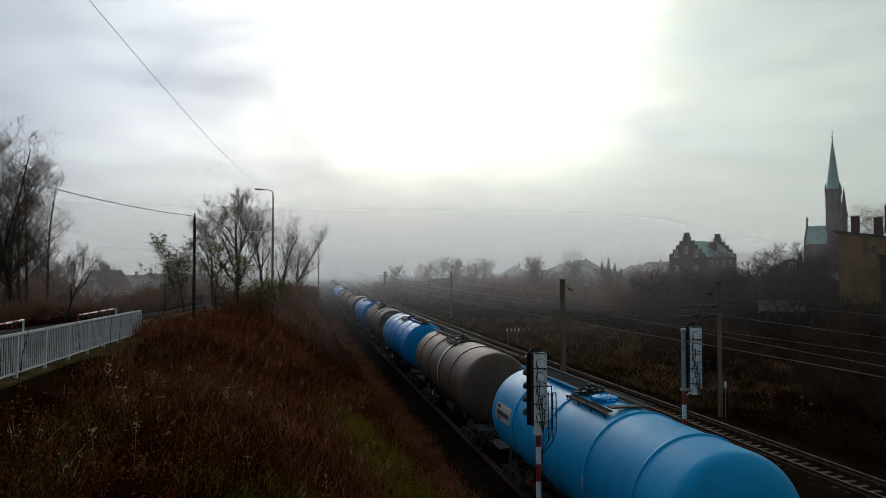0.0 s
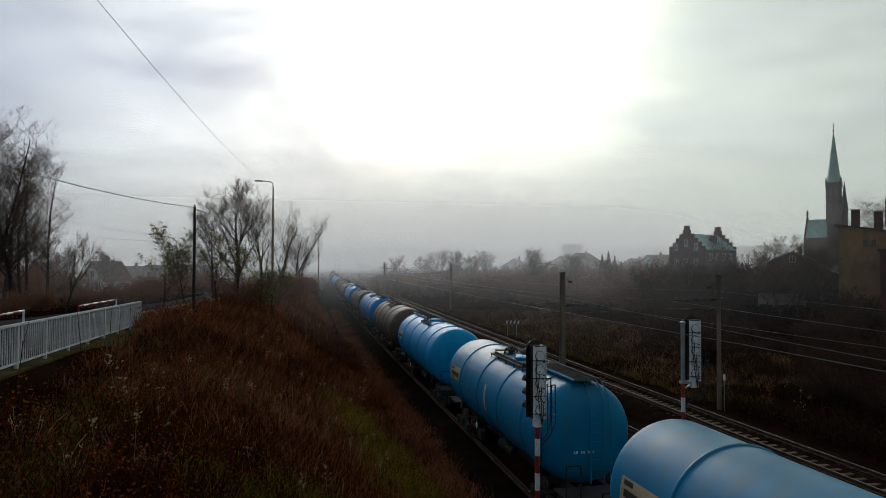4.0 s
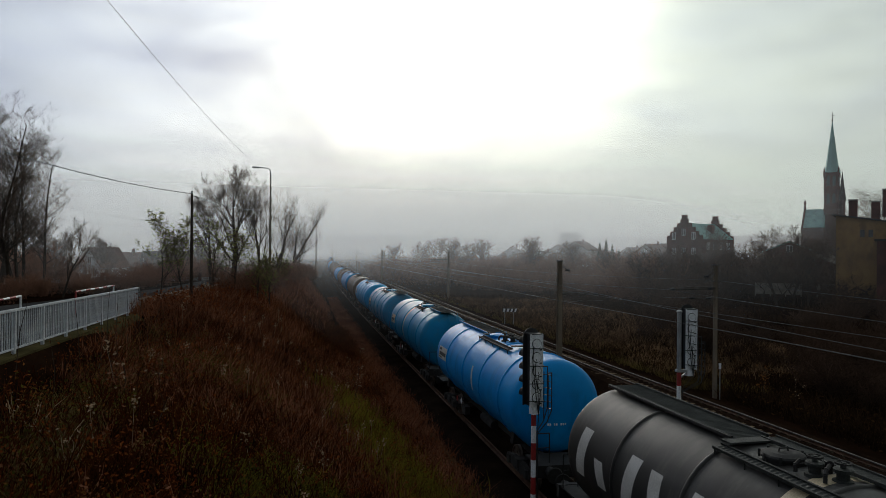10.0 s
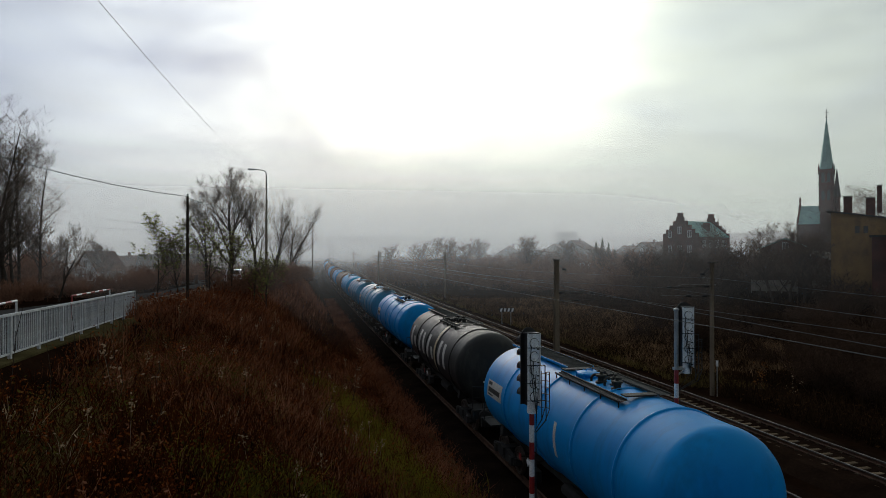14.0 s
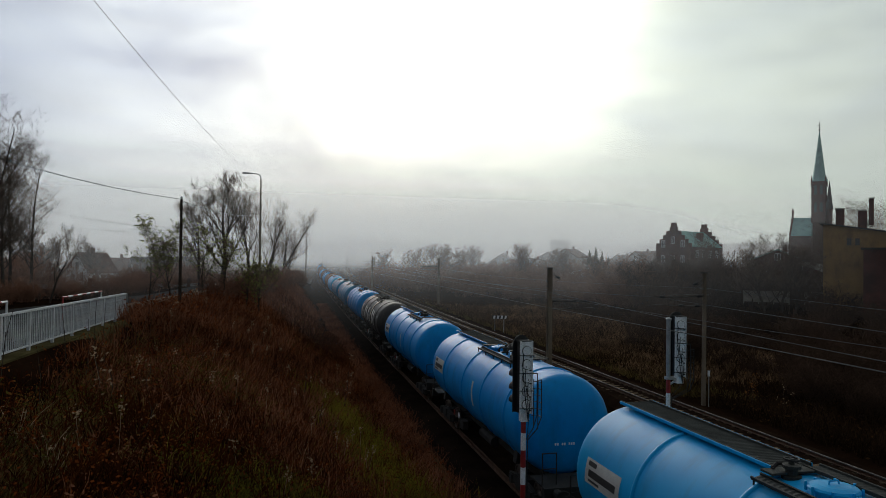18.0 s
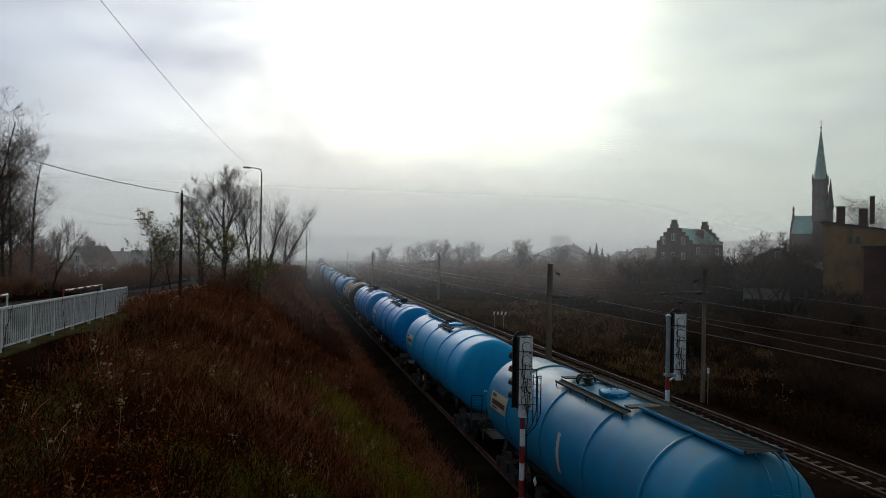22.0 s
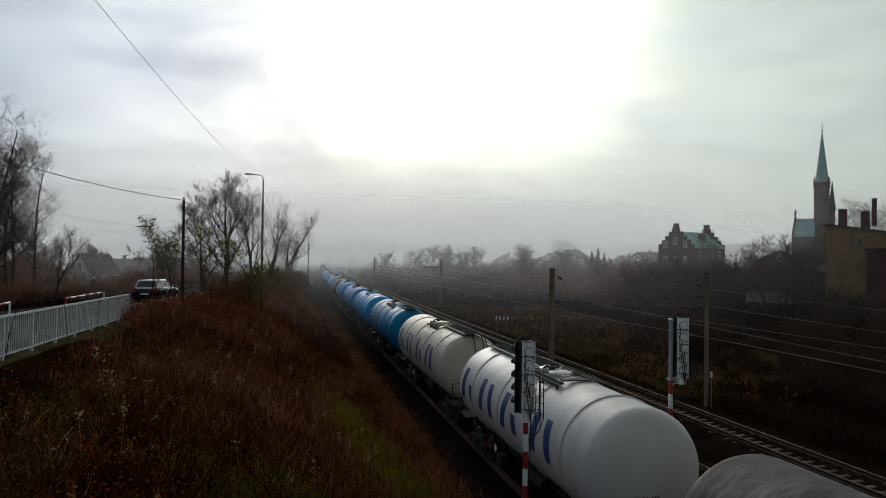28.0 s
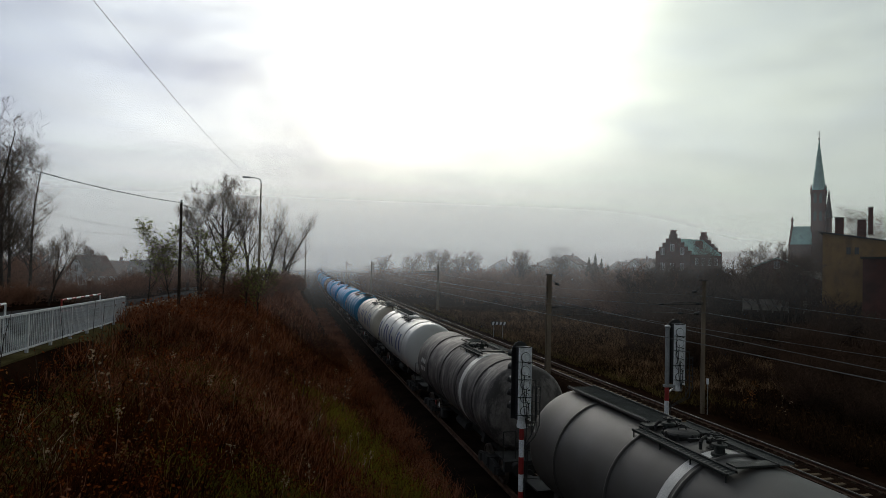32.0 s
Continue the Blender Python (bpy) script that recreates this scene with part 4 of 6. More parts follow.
def signal(at, label, height, off, column):
    """Colour-light signal seen from behind: banded post, narrow lamp box with five round covers, hoods, cage ladder."""
    s = thing("railway_signal", label, "railway signal", at=at, group="signals beside the line")
    hb = height - 1.95           # underside of the lamp box
    part("footing", Geo().box((0, 0, 0.05), (0.6, 0.6, 0.35), bevel=0.05), "concrete", s)
    z, k = hb, 1
    while z > 0.2:
        z1 = max(0.2, z - 0.43)
        part("post_band", Geo().tube((0, 0, z1), (0, 0, z), 0.065, n=14), "red" if k % 2 else "white_paint", s)
        z, k = z1, k + 1
    if column:
        part("support_column", Geo().tube((0, 0, hb), (0, 0, height - 0.17), 0.068, n=12).lathe([(0.075, 0), (0.09, 0.02), (0.09, 0.05), (0.05, 0.08), (0.02, 0.09)], "z", (0, 0, height - 0.18), 12), "steel", s, "pale grey steel column")
        part("foot_bracket", Geo().box((off / 2, 0, hb + 0.02), (off + 0.2, 0.18, 0.07), bevel=0.02).tube((0, 0, hb - 0.2), (off, 0, hb), 0.03), "steel", s)
    part("housing", Geo().box((off, 0.03, hb + 0.97), (0.30, 0.22, 1.78), bevel=0.03).box((off, 0.02, hb + 1.88), (0.34, 0.26, 0.04)), "black_paint", s, "black sheet-steel lamp housing")
    box = Geo().box((off, -0.10, hb + 0.97), (0.315, 0.04, 1.80), bevel=0.012)
    box.box((off, -0.02, hb + 0.0), (0.22, 0.20, 0.26), bevel=0.03)
    for x in (-0.168, 0.168):
        box.box((off + x, -0.115, hb + 0.97), (0.018, 0.05, 1.84))
    b = part("lamp_box", box, "white_paint", s, "white sheet-steel back door of the lamp housing")
    for i in range(5):
        z = hb + 0.30 + 0.335 * i
        part("round_cover", Geo().lathe([(0.115, 0), (0.115, -0.03), (0.10, -0.045), (0.085, -0.03), (0.02, -0.03)], "y", (off, -0.12, z), 20), "white_paint", b)
        part("cover_rim", Geo().lathe([(0.117, -0.012), (0.132, -0.012), (0.132, -0.004)], "y", (off, -0.12, z), 20, close=False), "black_paint", b)
        part("latch", Geo().box((off + 0.11, -0.13, z - 0.15), (0.05, 0.04, 0.03)), "black_paint", b)
        hood = Geo()
        for j in range(10):
            a0, a1 = radians(-10 + 20 * j), radians(10 + 20 * j)
            p = [(0.15 * math.cos(a), 0.15 * math.sin(a)) for a in (a0, a1)]
            hood.add([(off + p[0][0], 0.17, z + p[0][1]), (off + p[1][0], 0.17, z + p[1][1]), (off + p[1][0], 0.52, z + p[1][1]), (off + p[0][0], 0.52, z + p[0][1])], [(0, 1, 2, 3), (3, 2, 1, 0)])
        part("lens_hood", hood, "black_paint", b)
    w, zl, zh = 0.235, hb + 0.08, hb + 1.78
    outl = [(off - w, zl), (off + w, zl), (off + w, zh)] + [(off + w * math.cos(radians(a)), zh + 0.24 * math.sin(radians(a))) for a in range(20, 180, 20)] + [(off - w, zh)]
    part("background_plate", Geo().prism(outl, 0.15, 0.17), "black_paint", s, "black rounded background plate")
    for i in range(4):
        z = hb + 0.2 + 0.44 * i
        part("bracket", Geo().path([(off - 0.20, 0.0, z), (off - 0.19, -0.17, z + 0.02), (off + 0.19, -0.17, z), (off + 0.22, 0.02, z + 0.03)], 0.012, 4), "black_paint", s)
    for i in range(3):
        x = off - 0.09 + 0.07 * i
        part("cable", Geo().path([(x, -0.14, hb + 1.62 - 0.33 * i), (x - 0.05, -0.18, hb + 1.2 - 0.3 * i), (x + 0.04, -0.17, hb + 0.45), (off + 0.05, -0.15, hb - 0.12), (0.05, -0.12, hb - 0.5), (0.05 + 0.015 * i, -0.09, 0.3)], 0.011, 4), "cable", s)
    for i, (y, zt) in enumerate(((-0.05, 1.05), (-0.26, 0.92))):
        part("cage_hoop", Geo().path([(off + 0.24, y, hb + zt), (off + 0.36, y, hb + zt), (off + 0.36, y, hb - 0.02), (off + 0.26, y * 0.8, hb - 0.32), (0.06, y * 0.3, hb - 0.62)], 0.014, 5), "black_paint", s)
    for k in range(6):
        z = hb + k * 0.17
        part("cage_rung", Geo().path([(off + 0.20, -0.05, z), (off + 0.36, -0.05, z), (off + 0.36, -0.26, z)], 0.010, 4), "black_paint", s)
    for y in (-0.05, -0.26):
        part("cage_upright", Geo().path([(off + 0.26, y, hb - 0.3), (off + 0.26, y, hb + 0.92)], 0.012, 4), "black_paint", s)
    return s


signal(pose(5.98, 16.3, -0.5, 0, 0, 10), "red and white banded railway signal, white lamp box seen from behind", 6.25, 0.0, False)
signal(pose(11.45, 18.6, -0.6, 0, 0, -4), "railway signal with pale grey column on a banded post", 6.72, 0.33, True)


def catenary_mast(x, y, h, arm, group_label, slim=1.0):
    m = thing("catenary_mast", group_label, "catenary mast", at=place(x, y), group="catenary masts")
    g = Geo()
    for s in (-1, 1):
        g.prism([(-0.17 * slim, 0), (0.17 * slim, 0), (0.12 * slim, h), (-0.12 * slim, h)], s * 0.13 * slim - 0.05, s * 0.13 * slim + 0.05)
    for k in range(9):
        z = 0.5 + k * (h - 0.8) / 8
        g.box((0, 0, z), (0.20 * slim, 0.24 * slim, 0.25))
    part("post", g, "mast", m)
    part("cap", Geo().box((0, 0, h + 0.03), (0.34, 0.42, 0.08)), "mast_steel", m)
    zb = h - (2.3 if slim > 0.9 and y < 60 else 1.35)
    a = Geo()
    th = 1.0 if y < 60 else 2.2
    a.tube((0, 0, zb + 0.02), (arm * 3.0, 0, zb - 0.02), 0.035 * th, n=6)
    a.tube((0, 0, zb + 0.9), (arm * 0.7, 0.05, zb + 0.35), 0.02 * th, n=5)
    a.tube((0, 0, zb - 0.55), (arm * 3.3, 0, zb - 0.45), 0.022 * th, n=5)
    a.tube((0, 0, zb + 0.10), (arm * 1.9, 0, zb + 0.12), 0.03 * th, n=5).tube((arm * 1.9, 0, zb + 0.12), (arm * 2.4, 0, zb), 0.03 * th, n=5)
    a.tube((arm * 0.1, 0, h - 0.25), (arm * 0.75, 0, h - 0.75), 0.03 * th, n=5).box((0, 0, h - 0.9), (0.5, 0.1, 0.07)).box((0, 0, h - 1.25), (0.5, 0.1, 0.07))
    part("bracket_arm", a, "mast_steel", m)
    for zz, xx in ((zb + 0.02, 0.35), (zb - 0.52, 0.45), (zb - 0.50, 1.5), (h - 0.62, 0.58), (zb, 2.7)):
        part("insulator", Geo().lathe([(0.03, -0.16), (0.07, -0.12), (0.04, -0.08), (0.08, -0.03), (0.04, 0.0), (0.08, 0.04), (0.04, 0.08), (0.07, 0.12), (0.03, 0.16)], "x", (arm * xx, 0, zz), 10), "black_paint", m)
    return m


catenary_mast(18.1 + bend(44.8), 44.8, 7.65, 1, "brown concrete catenary mast with a bracket arm between the tracks")
catenary_mast(18.1 + bend(157), 157, 8.4, 1, "catenary mast with a long raised arm in the haze")
catenary_mast(18.1 + bend(262), 262, 8.4, 1, "catenary mast faint in the haze")
catenary_mast(18.1 + bend(370), 370, 8.4, 1, "catenary mast faint in the haze")
catenary_mast(23.7, 34.8, 7.6, -1, "slim grey catenary mast beside the outer track", 0.48)
catenary_mast(24.4 + bend(111), 111, 8.2, -1, "catenary mast with a raised arm beside the field")
catenary_mast(24.4 + bend(215), 215, 8.2, -1, "catenary mast faint in the haze")

# overhead wires


def wire(name, pts, r, sag, label):
    g = Geo()
    for (a, b) in zip(pts, pts[1:]):
        a, b = Vector(a), Vector(b)
        n = 10
        prev = None
        for i in range(n + 1):
            t = i / n
            p = a.lerp(b, t) - Vector((0, 0, sag * 4 * t * (1 - t)))
            if prev is not None:
                g.tube(prev, p, r, n=4, caps=False)
            prev = p
    solid(name, g, "copper" if "wire" in name else "cable", label, "wire", kind="structure")


for xc, z, sg in ((XT, 6.17, 0.04), (XM, 5.61, 0.05)):
    wire("overhead_wire", [(xc + bend(y), y, z) for y in (-25, 12, 45, 100, 157, 210, 262)], 0.0095, sg, "thin overhead contact wire above the track")
wire("overhead_wire", [(XR + bend(y), y, 5.68) for y in (-42, 34.8, 111, 215)], 0.013, 0.55, "thin overhead wire slung above the outer track")
wire("overhead_wire", [(XM + bend(y), y, z) for y, z in ((-30, 5.1), (10, 5.2), (37, 5.85), (100, 6.1), (157, 6.2))], 0.012, 0.08, "thin slung wire above the middle track")
wire("feeder_wire", [(23.6 + bend(y), y, 6.2) for y in (-20, 34.8, 111, 215)], 0.011, 0.5, "thin feeder wire beside the outer track")
wire("lamp_cable", [(-2.9, 57, 14.6), (-6.5, -8, 15.9)], 0.008, 0.9, "long cable hanging from the street lamp")
wire("pole_cable", [(-5.05, 37, 10.58), (-16.5, 14, 13.9)], 0.018, 0.9, "dark cable from the utility pole across the road")
wire("pole_cable", [(-5.05, 37, 10.5), (-1.75, 57, 11.0)], 0.018, 0.3, "dark cable between pole and lamp")
wire("thin_cable", [(-8.0, 60, 9.9), (-22, 60, 12.1)], 0.014, 0.5, "thin cable behind the trees")
wire("thin_cable", [(-8.0, 60, 9.6), (-22, 60, 10.8)], 0.014, 0.5, "thin cable behind the trees")

# striped board
bd = thing("striped_board", "black and white striped board on two posts", "track sign", at=place(23.7, 72.7, -15))
for x in (-0.5, 0.5):
    part("post", Geo().tube((x, 0, -0.1), (x, 0, 1.9), 0.035, n=6), "steel", bd)
part("panel", Geo().box((0, -0.03, 1.75), (1.66, 0.03, 0.40)), "black_paint", bd)
for k in range(4):
    x = -0.72 + 0.42 * k
    part("stripe", Geo().prism([(x, 1.57), (x + 0.20, 1.57), (x + 0.30, 1.93), (x + 0.08, 1.93)], -0.052, -0.046), "white_paint", bd)

# ---------------------------------------------------------------- railing and road
road = Geo()
ys = axis_steps([(-200, 0, 20), (0, 130, 3), (130, 420, 15)])
CROSS = ((-2.7, -0.3), (-2.7, 0.0), (3.2, 0.0), (3.2, 0.13), (3.35, 0.13), (5.6, 0.13), (5.6, -0.4))
road.v = [(road_x(y) + o, y, ground_z(road_x(y) + bend(y), y) + 0.04 + h) for y in ys for o, h in CROSS]
nc = len(CROSS)
road.f = [(j * nc + i, j * nc + i + 1, (j + 1) * nc + i + 1, (j + 1) * nc + i) for j in range(len(ys) - 1) for i in range(nc - 1)]
solid("road", road, "asphalt", "grey asphalt road with a raised footway on top of the bank", "road", kind="structure")


def railing():
    y0, y1, pitch = 4.9, 32.9, 2.0
    x = -6.75
    rl = thing("bridge_railing", "pale grey steel railing with upright bars along the road", "railing", at=pose(x, 0, 5.08 + 18 * 0.0148, -0.85))
    part("kerb", Geo().box((0, (y0 + y1) / 2, -0.14), (0.5, y1 - y0 + 0.3, 0.34), bevel=0.03), "moss", rl, "stained mossy kerb under the railing")
    part("top_rail", Geo().box((0, (y0 + y1) / 2, 1.12), (0.09, y1 - y0, 0.06), bevel=0.012), "railing", rl)
    part("bottom_rail", Geo().box((0, (y0 + y1) / 2, 0.16), (0.05, y1 - y0, 0.045)), "railing", rl)
    post = Geo().box((0, 0, 0.56), (0.08, 0.09, 1.10), bevel=0.012).mesh("post", "railing")
    bar = Geo().box((0, 0, 0.63), (0.022, 0.034, 0.92)).mesh("bar", "railing")
    n = int((y1 - y0) / pitch)
    for i in range(n + 1):
        part("post", post, None, rl, at=pose(0, y0 + i * pitch, 0))
    for i in range(n * 14):
        if i % 14:
            part("bar", bar, None, rl, at=pose(0, y0 + i * pitch / 14, 0))


railing()

# street lamps along the road


def street_lamp(x, y, h):
    s = thing("street_lamp", "tall grey street lamp with a curved arm", "street lamp", at=place(x, y), group="street lamps along the road")
    part("pole", Geo().tube((0, 0, -0.2), (0, 0, h * 0.62), 0.11, 0.085, n=8).tube((0, 0, h * 0.62), (0, 0, h - 0.35), 0.07, 0.05, n=8), "mast", s)
    part("arm", Geo().path([(0, 0, h - 0.35), (-0.08, 0, h - 0.1), (-0.3, 0, h), (-0.9, 0, h + 0.05)], 0.035, 6), "steel", s)
    part("lantern", Geo().box((-1.15, 0, h + 0.04), (0.6, 0.24, 0.12), bevel=0.08), "steel", s)


street_lamp(-1.75, 57, 10.05)
street_lamp(4.2, 125, 11.0)
street_lamp(11.2, 195, 11.0)
street_lamp(15.5, 245, 11.5)
pl = thing("utility_pole", "dark wooden utility pole by the road", "utility pole", at=place(-5.05, 37))
part("pole", Geo().tube((0, 0, -0.3), (0, 0, 5.8), 0.085, 0.06, n=8), "bark", pl)
part("insulator", Geo().lathe([(0.03, 0), (0.06, 0.04), (0.04, 0.09), (0.06, 0.12), (0.02, 0.16)], "z", (0, 0, 5.78), 8), "white_paint", pl)

# ---------------------------------------------------------------- plants


def ribbon(g, a, b, w, rnd):
    d = b - a
    u = d.cross(Vector((rnd.gauss(0, 1), rnd.gauss(0, 1), rnd.gauss(0, 1))))
    if u.length < 1e-6:
        return
    u = u.normalized() * w
    g.add([a - u, a + u, b + u * 0.4, b - u * 0.4], [(0, 1, 2, 3)])


def tree_geo(seed, h, spread, levels, twigs, r0, first=0.25, up=0.5, stem=0.6, fork=0.5, thin=0.007, reach=1.0):
    """A bare tree: a tapered stem that breaks up into limbs, branches and fine twigs."""
    rnd = random.Random(seed)
    wood, fine = Geo(), Geo()

    def grow(p, d, length, r, lvl):
        n = 4 if lvl == 0 else (3 if lvl < 3 else 2)
        pts = [p]
        for i in range(n):
            d = (d + Vector((rnd.gauss(0, 0.13), rnd.gauss(0, 0.13), rnd.gauss(0.05, 0.08)))).normalized()
            q = pts[-1] + d * (length / n)
            t0, t1 = 1 - 0.8 * i / n, 1 - 0.8 * (i + 1) / n
            if r > 0.018:
                wood.tube(pts[-1], q, r * t0, r * t1, n=7 if lvl == 0 else 4, caps=False)
            else:
                ribbon(fine, pts[-1], q, max(thin, r * t0), rnd)
            pts.append(q)
        if lvl >= levels:
            return
        k = twigs[lvl]
        for i in range(k):
            lo = first if lvl == 0 else 0.18
            t = lo + (1 - lo) * (i + rnd.random()) / k
            j = min(n - 1, int(t * n))
            base = pts[j].lerp(pts[j + 1], t * n - j)
            a = rnd.random() * 2 * math.pi
            side = Vector((math.cos(a), math.sin(a), up + rnd.gauss(0, 0.3))) * spread
            nd = (d * fork + side).normalized()
            grow(base, nd, length * (reach if lvl == 0 else 1.0) * rnd.uniform(0.42, 0.68) * (1.2 - 0.5 * t), max(0.006, r * (1 - 0.7 * t) * (0.4 if lvl == 0 and reach < 0.7 else 0.6)), lvl + 1)

    grow(Vector((0, 0, -0.2)), Vector((rnd.gauss(0, 0.05), rnd.gauss(0, 0.05), 1)).normalized(), h * stem, r0, 0)
    top = max(v[2] for v in fine.v)
    k = h / top
    wood.v = [(x * k, y * k, z * k) for x, y, z in wood.v]
    fine.v = [(x * k, y * k, z * k) for x, y, z in fine.v]
    return wood, fine


def bare_tree(seed, at, h, label, spread=0.9, levels=4, twigs=(9, 6, 5, 4), r0=0.22, leaves=0, group="", first=0.3, up=0.5, leafmat="leaf", stem=0.6, fork=0.5, thin=0.011, reach=1.0):
    wood, fine = tree_geo(seed, h, spread, levels, twigs, r0, first, up, stem, fork, thin, reach)
    t = thing("tree", label, "tree", at=at, group=group)
    part("trunk", wood, "bark", t)
    part("crown", fine, "twig", t)
    if leaves:
        rnd = random.Random(seed + 5)
        g = Geo()
        for _ in range(leaves):
            p = Vector(rnd.choice(fine.v)) + Vector((rnd.gauss(0, 0.1), rnd.gauss(0, 0.1), rnd.gauss(0, 0.1)))
            leaf_quad(g, p, rnd, rnd.uniform(0.16, 0.36), 0.13)
        part("foliage", g, leafmat, t)
    return t


def leaf_quad(g, p, rnd, s, wide=0.28):
    a = Vector((rnd.gauss(0, 1), rnd.gauss(0, 1), rnd.gauss(0, 0.6))).normalized()
    b = a.orthogonal().normalized()
    g.add([p, p + a * s * 0.5 + b * s * wide, p + a * s, p + a * s * 0.5 - b * s * wide], [(0, 1, 2, 3)])


# the clump beside the lamp, the row behind it, the tall ones by the road
CROWN = dict(levels=5, up=0.7, fork=0.7, thin=0.009, reach=0.95)
bare_tree(11, place(-4.9, 60), 10.9, "bare broad-crowned tree beside the road lamp", 0.92, twigs=(10, 7, 5, 4, 2), r0=0.19, first=0.22, stem=0.5, **CROWN)
bare_tree(12, place(-2.6, 62), 9.6, "bare tree with spreading crown over the road", 0.70, twigs=(9, 6, 5, 4, 2), r0=0.15, first=0.3, stem=0.58, **CROWN)
bare_tree(13, place(-7.2, 66), 9.2, "bare tree with a wide uneven crown", 0.8, twigs=(9, 7, 5, 4, 2), r0=0.13, first=0.35, stem=0.55, **CROWN)
for i, (x, y, h) in enumerate(((-1.7, 76, 9.4), (-1.2, 82, 10.0), (-0.7, 88, 9.8), (-0.1, 95, 9.6), (0.5, 103, 8.3), (1.0, 110, 7.4))):
    bare_tree(20 + i, place(x, y), h, "slim bare roadside tree in a row", 0.55, 4, (13, 5, 4, 3), 0.15, group="row of bare trees", up=0.75, first=0.22, stem=0.8, fork=0.5, thin=0.011, reach=0.62)
for i, (x, y, h) in enumerate(((-19.4, 50, 13.4), (-18.3, 52, 12.2), (-21.2, 52, 13.9), (-19.3, 53, 11.6), (-19.4, 56, 12.2), (-22.6, 55, 13.4), (-21.4, 57, 12.0), (-20.6, 58, 13.0), (-18.5, 51, 12.9), (-20.3, 54, 12.8), (-17.7, 55, 11.0))):
    bare_tree(30 + i, place(x, y), h, "tall bare tree with upright branches", 0.6, 4, (28, 6, 4, 3), 0.13, thin=0.008, group="tall bare trees by the road", up=0.5, first=0.2, stem=0.92, fork=0.35, reach=0.46)
for i, (x, y, h) in enumerate(((-7.7, 43, 5.3), (-6.4, 43, 5.5), (-5.0, 45, 5.3), (-3.6, 46, 4.7), (-2.3, 46.5, 4.6), (-1.3, 47, 4.2))):
    bare_tree(41 + i, place(x, y), h, "young tree with drooping olive leaves on thin stems", 0.75, 3, (9, 6, 3), 0.045, leaves=430, group="young leafy trees", first=0.25, up=0.55)
bare_tree(49, place(-14.1, 47), 5.2, "slim bare sapling behind the road", 0.35, 3, (9, 6, 4), 0.06, first=0.3, up=0.9)

# ---------------------------------------------------------------- scrub on the bank and beyond


def tufts(name, mat, label, count, area, hmin, hmax, blades, seed, width=0.03, clump=0.25, where=None, lean=0.45):
    rnd = random.Random(seed)
    g = Geo()
    made = 0
    while made < count:
        x, y = area(rnd)
        if where and not where(x, y):
            continue
        made += 1
        z = ground_z(x, y) - 0.03
        s = rnd.uniform(hmin, hmax)
        for _ in range(blades):
            bx, by = x + rnd.gauss(0, clump), y + rnd.gauss(0, clump)
            dx, dy = rnd.gauss(0, lean) * s, rnd.gauss(0, lean) * s
            a = rnd.random() * math.pi
            wx, wy = width * math.cos(a), width * math.sin(a)
            h = s * rnd.uniform(0.6, 1.1)
            g.add([(bx - wx, by - wy, z), (bx + wx, by + wy, z), (bx + dx * 0.45 + wx * 0.8, by + dy * 0.45 + wy * 0.8, z + h * 0.6), (bx + dx * 0.45 - wx * 0.8, by + dy * 0.45 - wy * 0.8, z + h * 0.6), (bx + dx, by + dy, z + h)], [(0, 1, 2, 3), (3, 2, 4)])
    solid(name, g, mat, label, "plants", kind="stuff")


def bank(rnd):
    y = 8 + 62 * rnd.random() ** 1.5
    e = bank_edge(y) + 0.35
    return e + rnd.random() * (5.2 - e), y


def toe(rnd):
    y = 9 + 110 * rnd.random() ** 1.3
    return bend(y) + rnd.uniform(4.6, 6.6), y


def far_bank(rnd):
    y = 31 + 60 * rnd.random()
    e = road_x(y) + 5.6
    return e + rnd.random() * (bank_edge(y) + 5.5 * rnd.random() + 0.5 - e), y


def field(rnd):
    y = 18 + 110 * rnd.random() ** 1.3
    return 24.2 + bend(y) + 46 * rnd.random() ** 1.4, y


def verge(rnd):
    y = 37 + 93 * rnd.random() ** 1.2
    return 24.0 + bend(y) + 5 * rnd.random() ** 1.4, y


def green_spot(rnd):
    y = rnd.uniform(16, 35)
    return 2.9 + (30 - y) * 0.15 + rnd.gauss(0, 0.75), y


def litter(name, mat, label, count, area, size, seed, rise):
    """Single leaves hanging on stalks or lying about, too many to count."""
    rd = random.Random(seed)
    g = Geo()
    for _ in range(count):
        x, y = area(rd)
        leaf_quad(g, Vector((x, y, ground_z(x, y) + rise * rd.random() ** 1.5)), rd, size * rd.uniform(0.5, 1.3))
    solid(name, g, mat, label, "leaves", kind="stuff")


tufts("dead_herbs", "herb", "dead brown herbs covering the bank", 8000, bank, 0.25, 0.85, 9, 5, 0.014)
tufts("straw_grass", "straw", "withered straw grass on the bank", 900, bank, 0.25, 0.6, 10, 6, 0.009)
tufts("green_grass", "green", "yellow-green grass at the foot of the bank", 1400, green_spot, 0.35, 0.9, 12, 7, 0.010, clump=0.18, lean=0.3)
tufts("tall_herbs", "tall_herb", "tall dead stalks on top of the bank", 3200, far_bank, 0.35, 1.1, 8, 8, 0.014, lean=0.3)
tufts("track_weeds", "tall_herb", "sparse dead weeds beside the train track", 3600, toe, 0.15, 0.5, 7, 12, 0.012)
litter("track_leaves", "red_leaf", "withered leaves along the train track", 4000, toe, 0.10, 36, 0.3)
tufts("field_grass", "field_straw", "olive withered grass along the outer track", 2400, verge, 0.2, 0.6, 9, 9, 0.014)
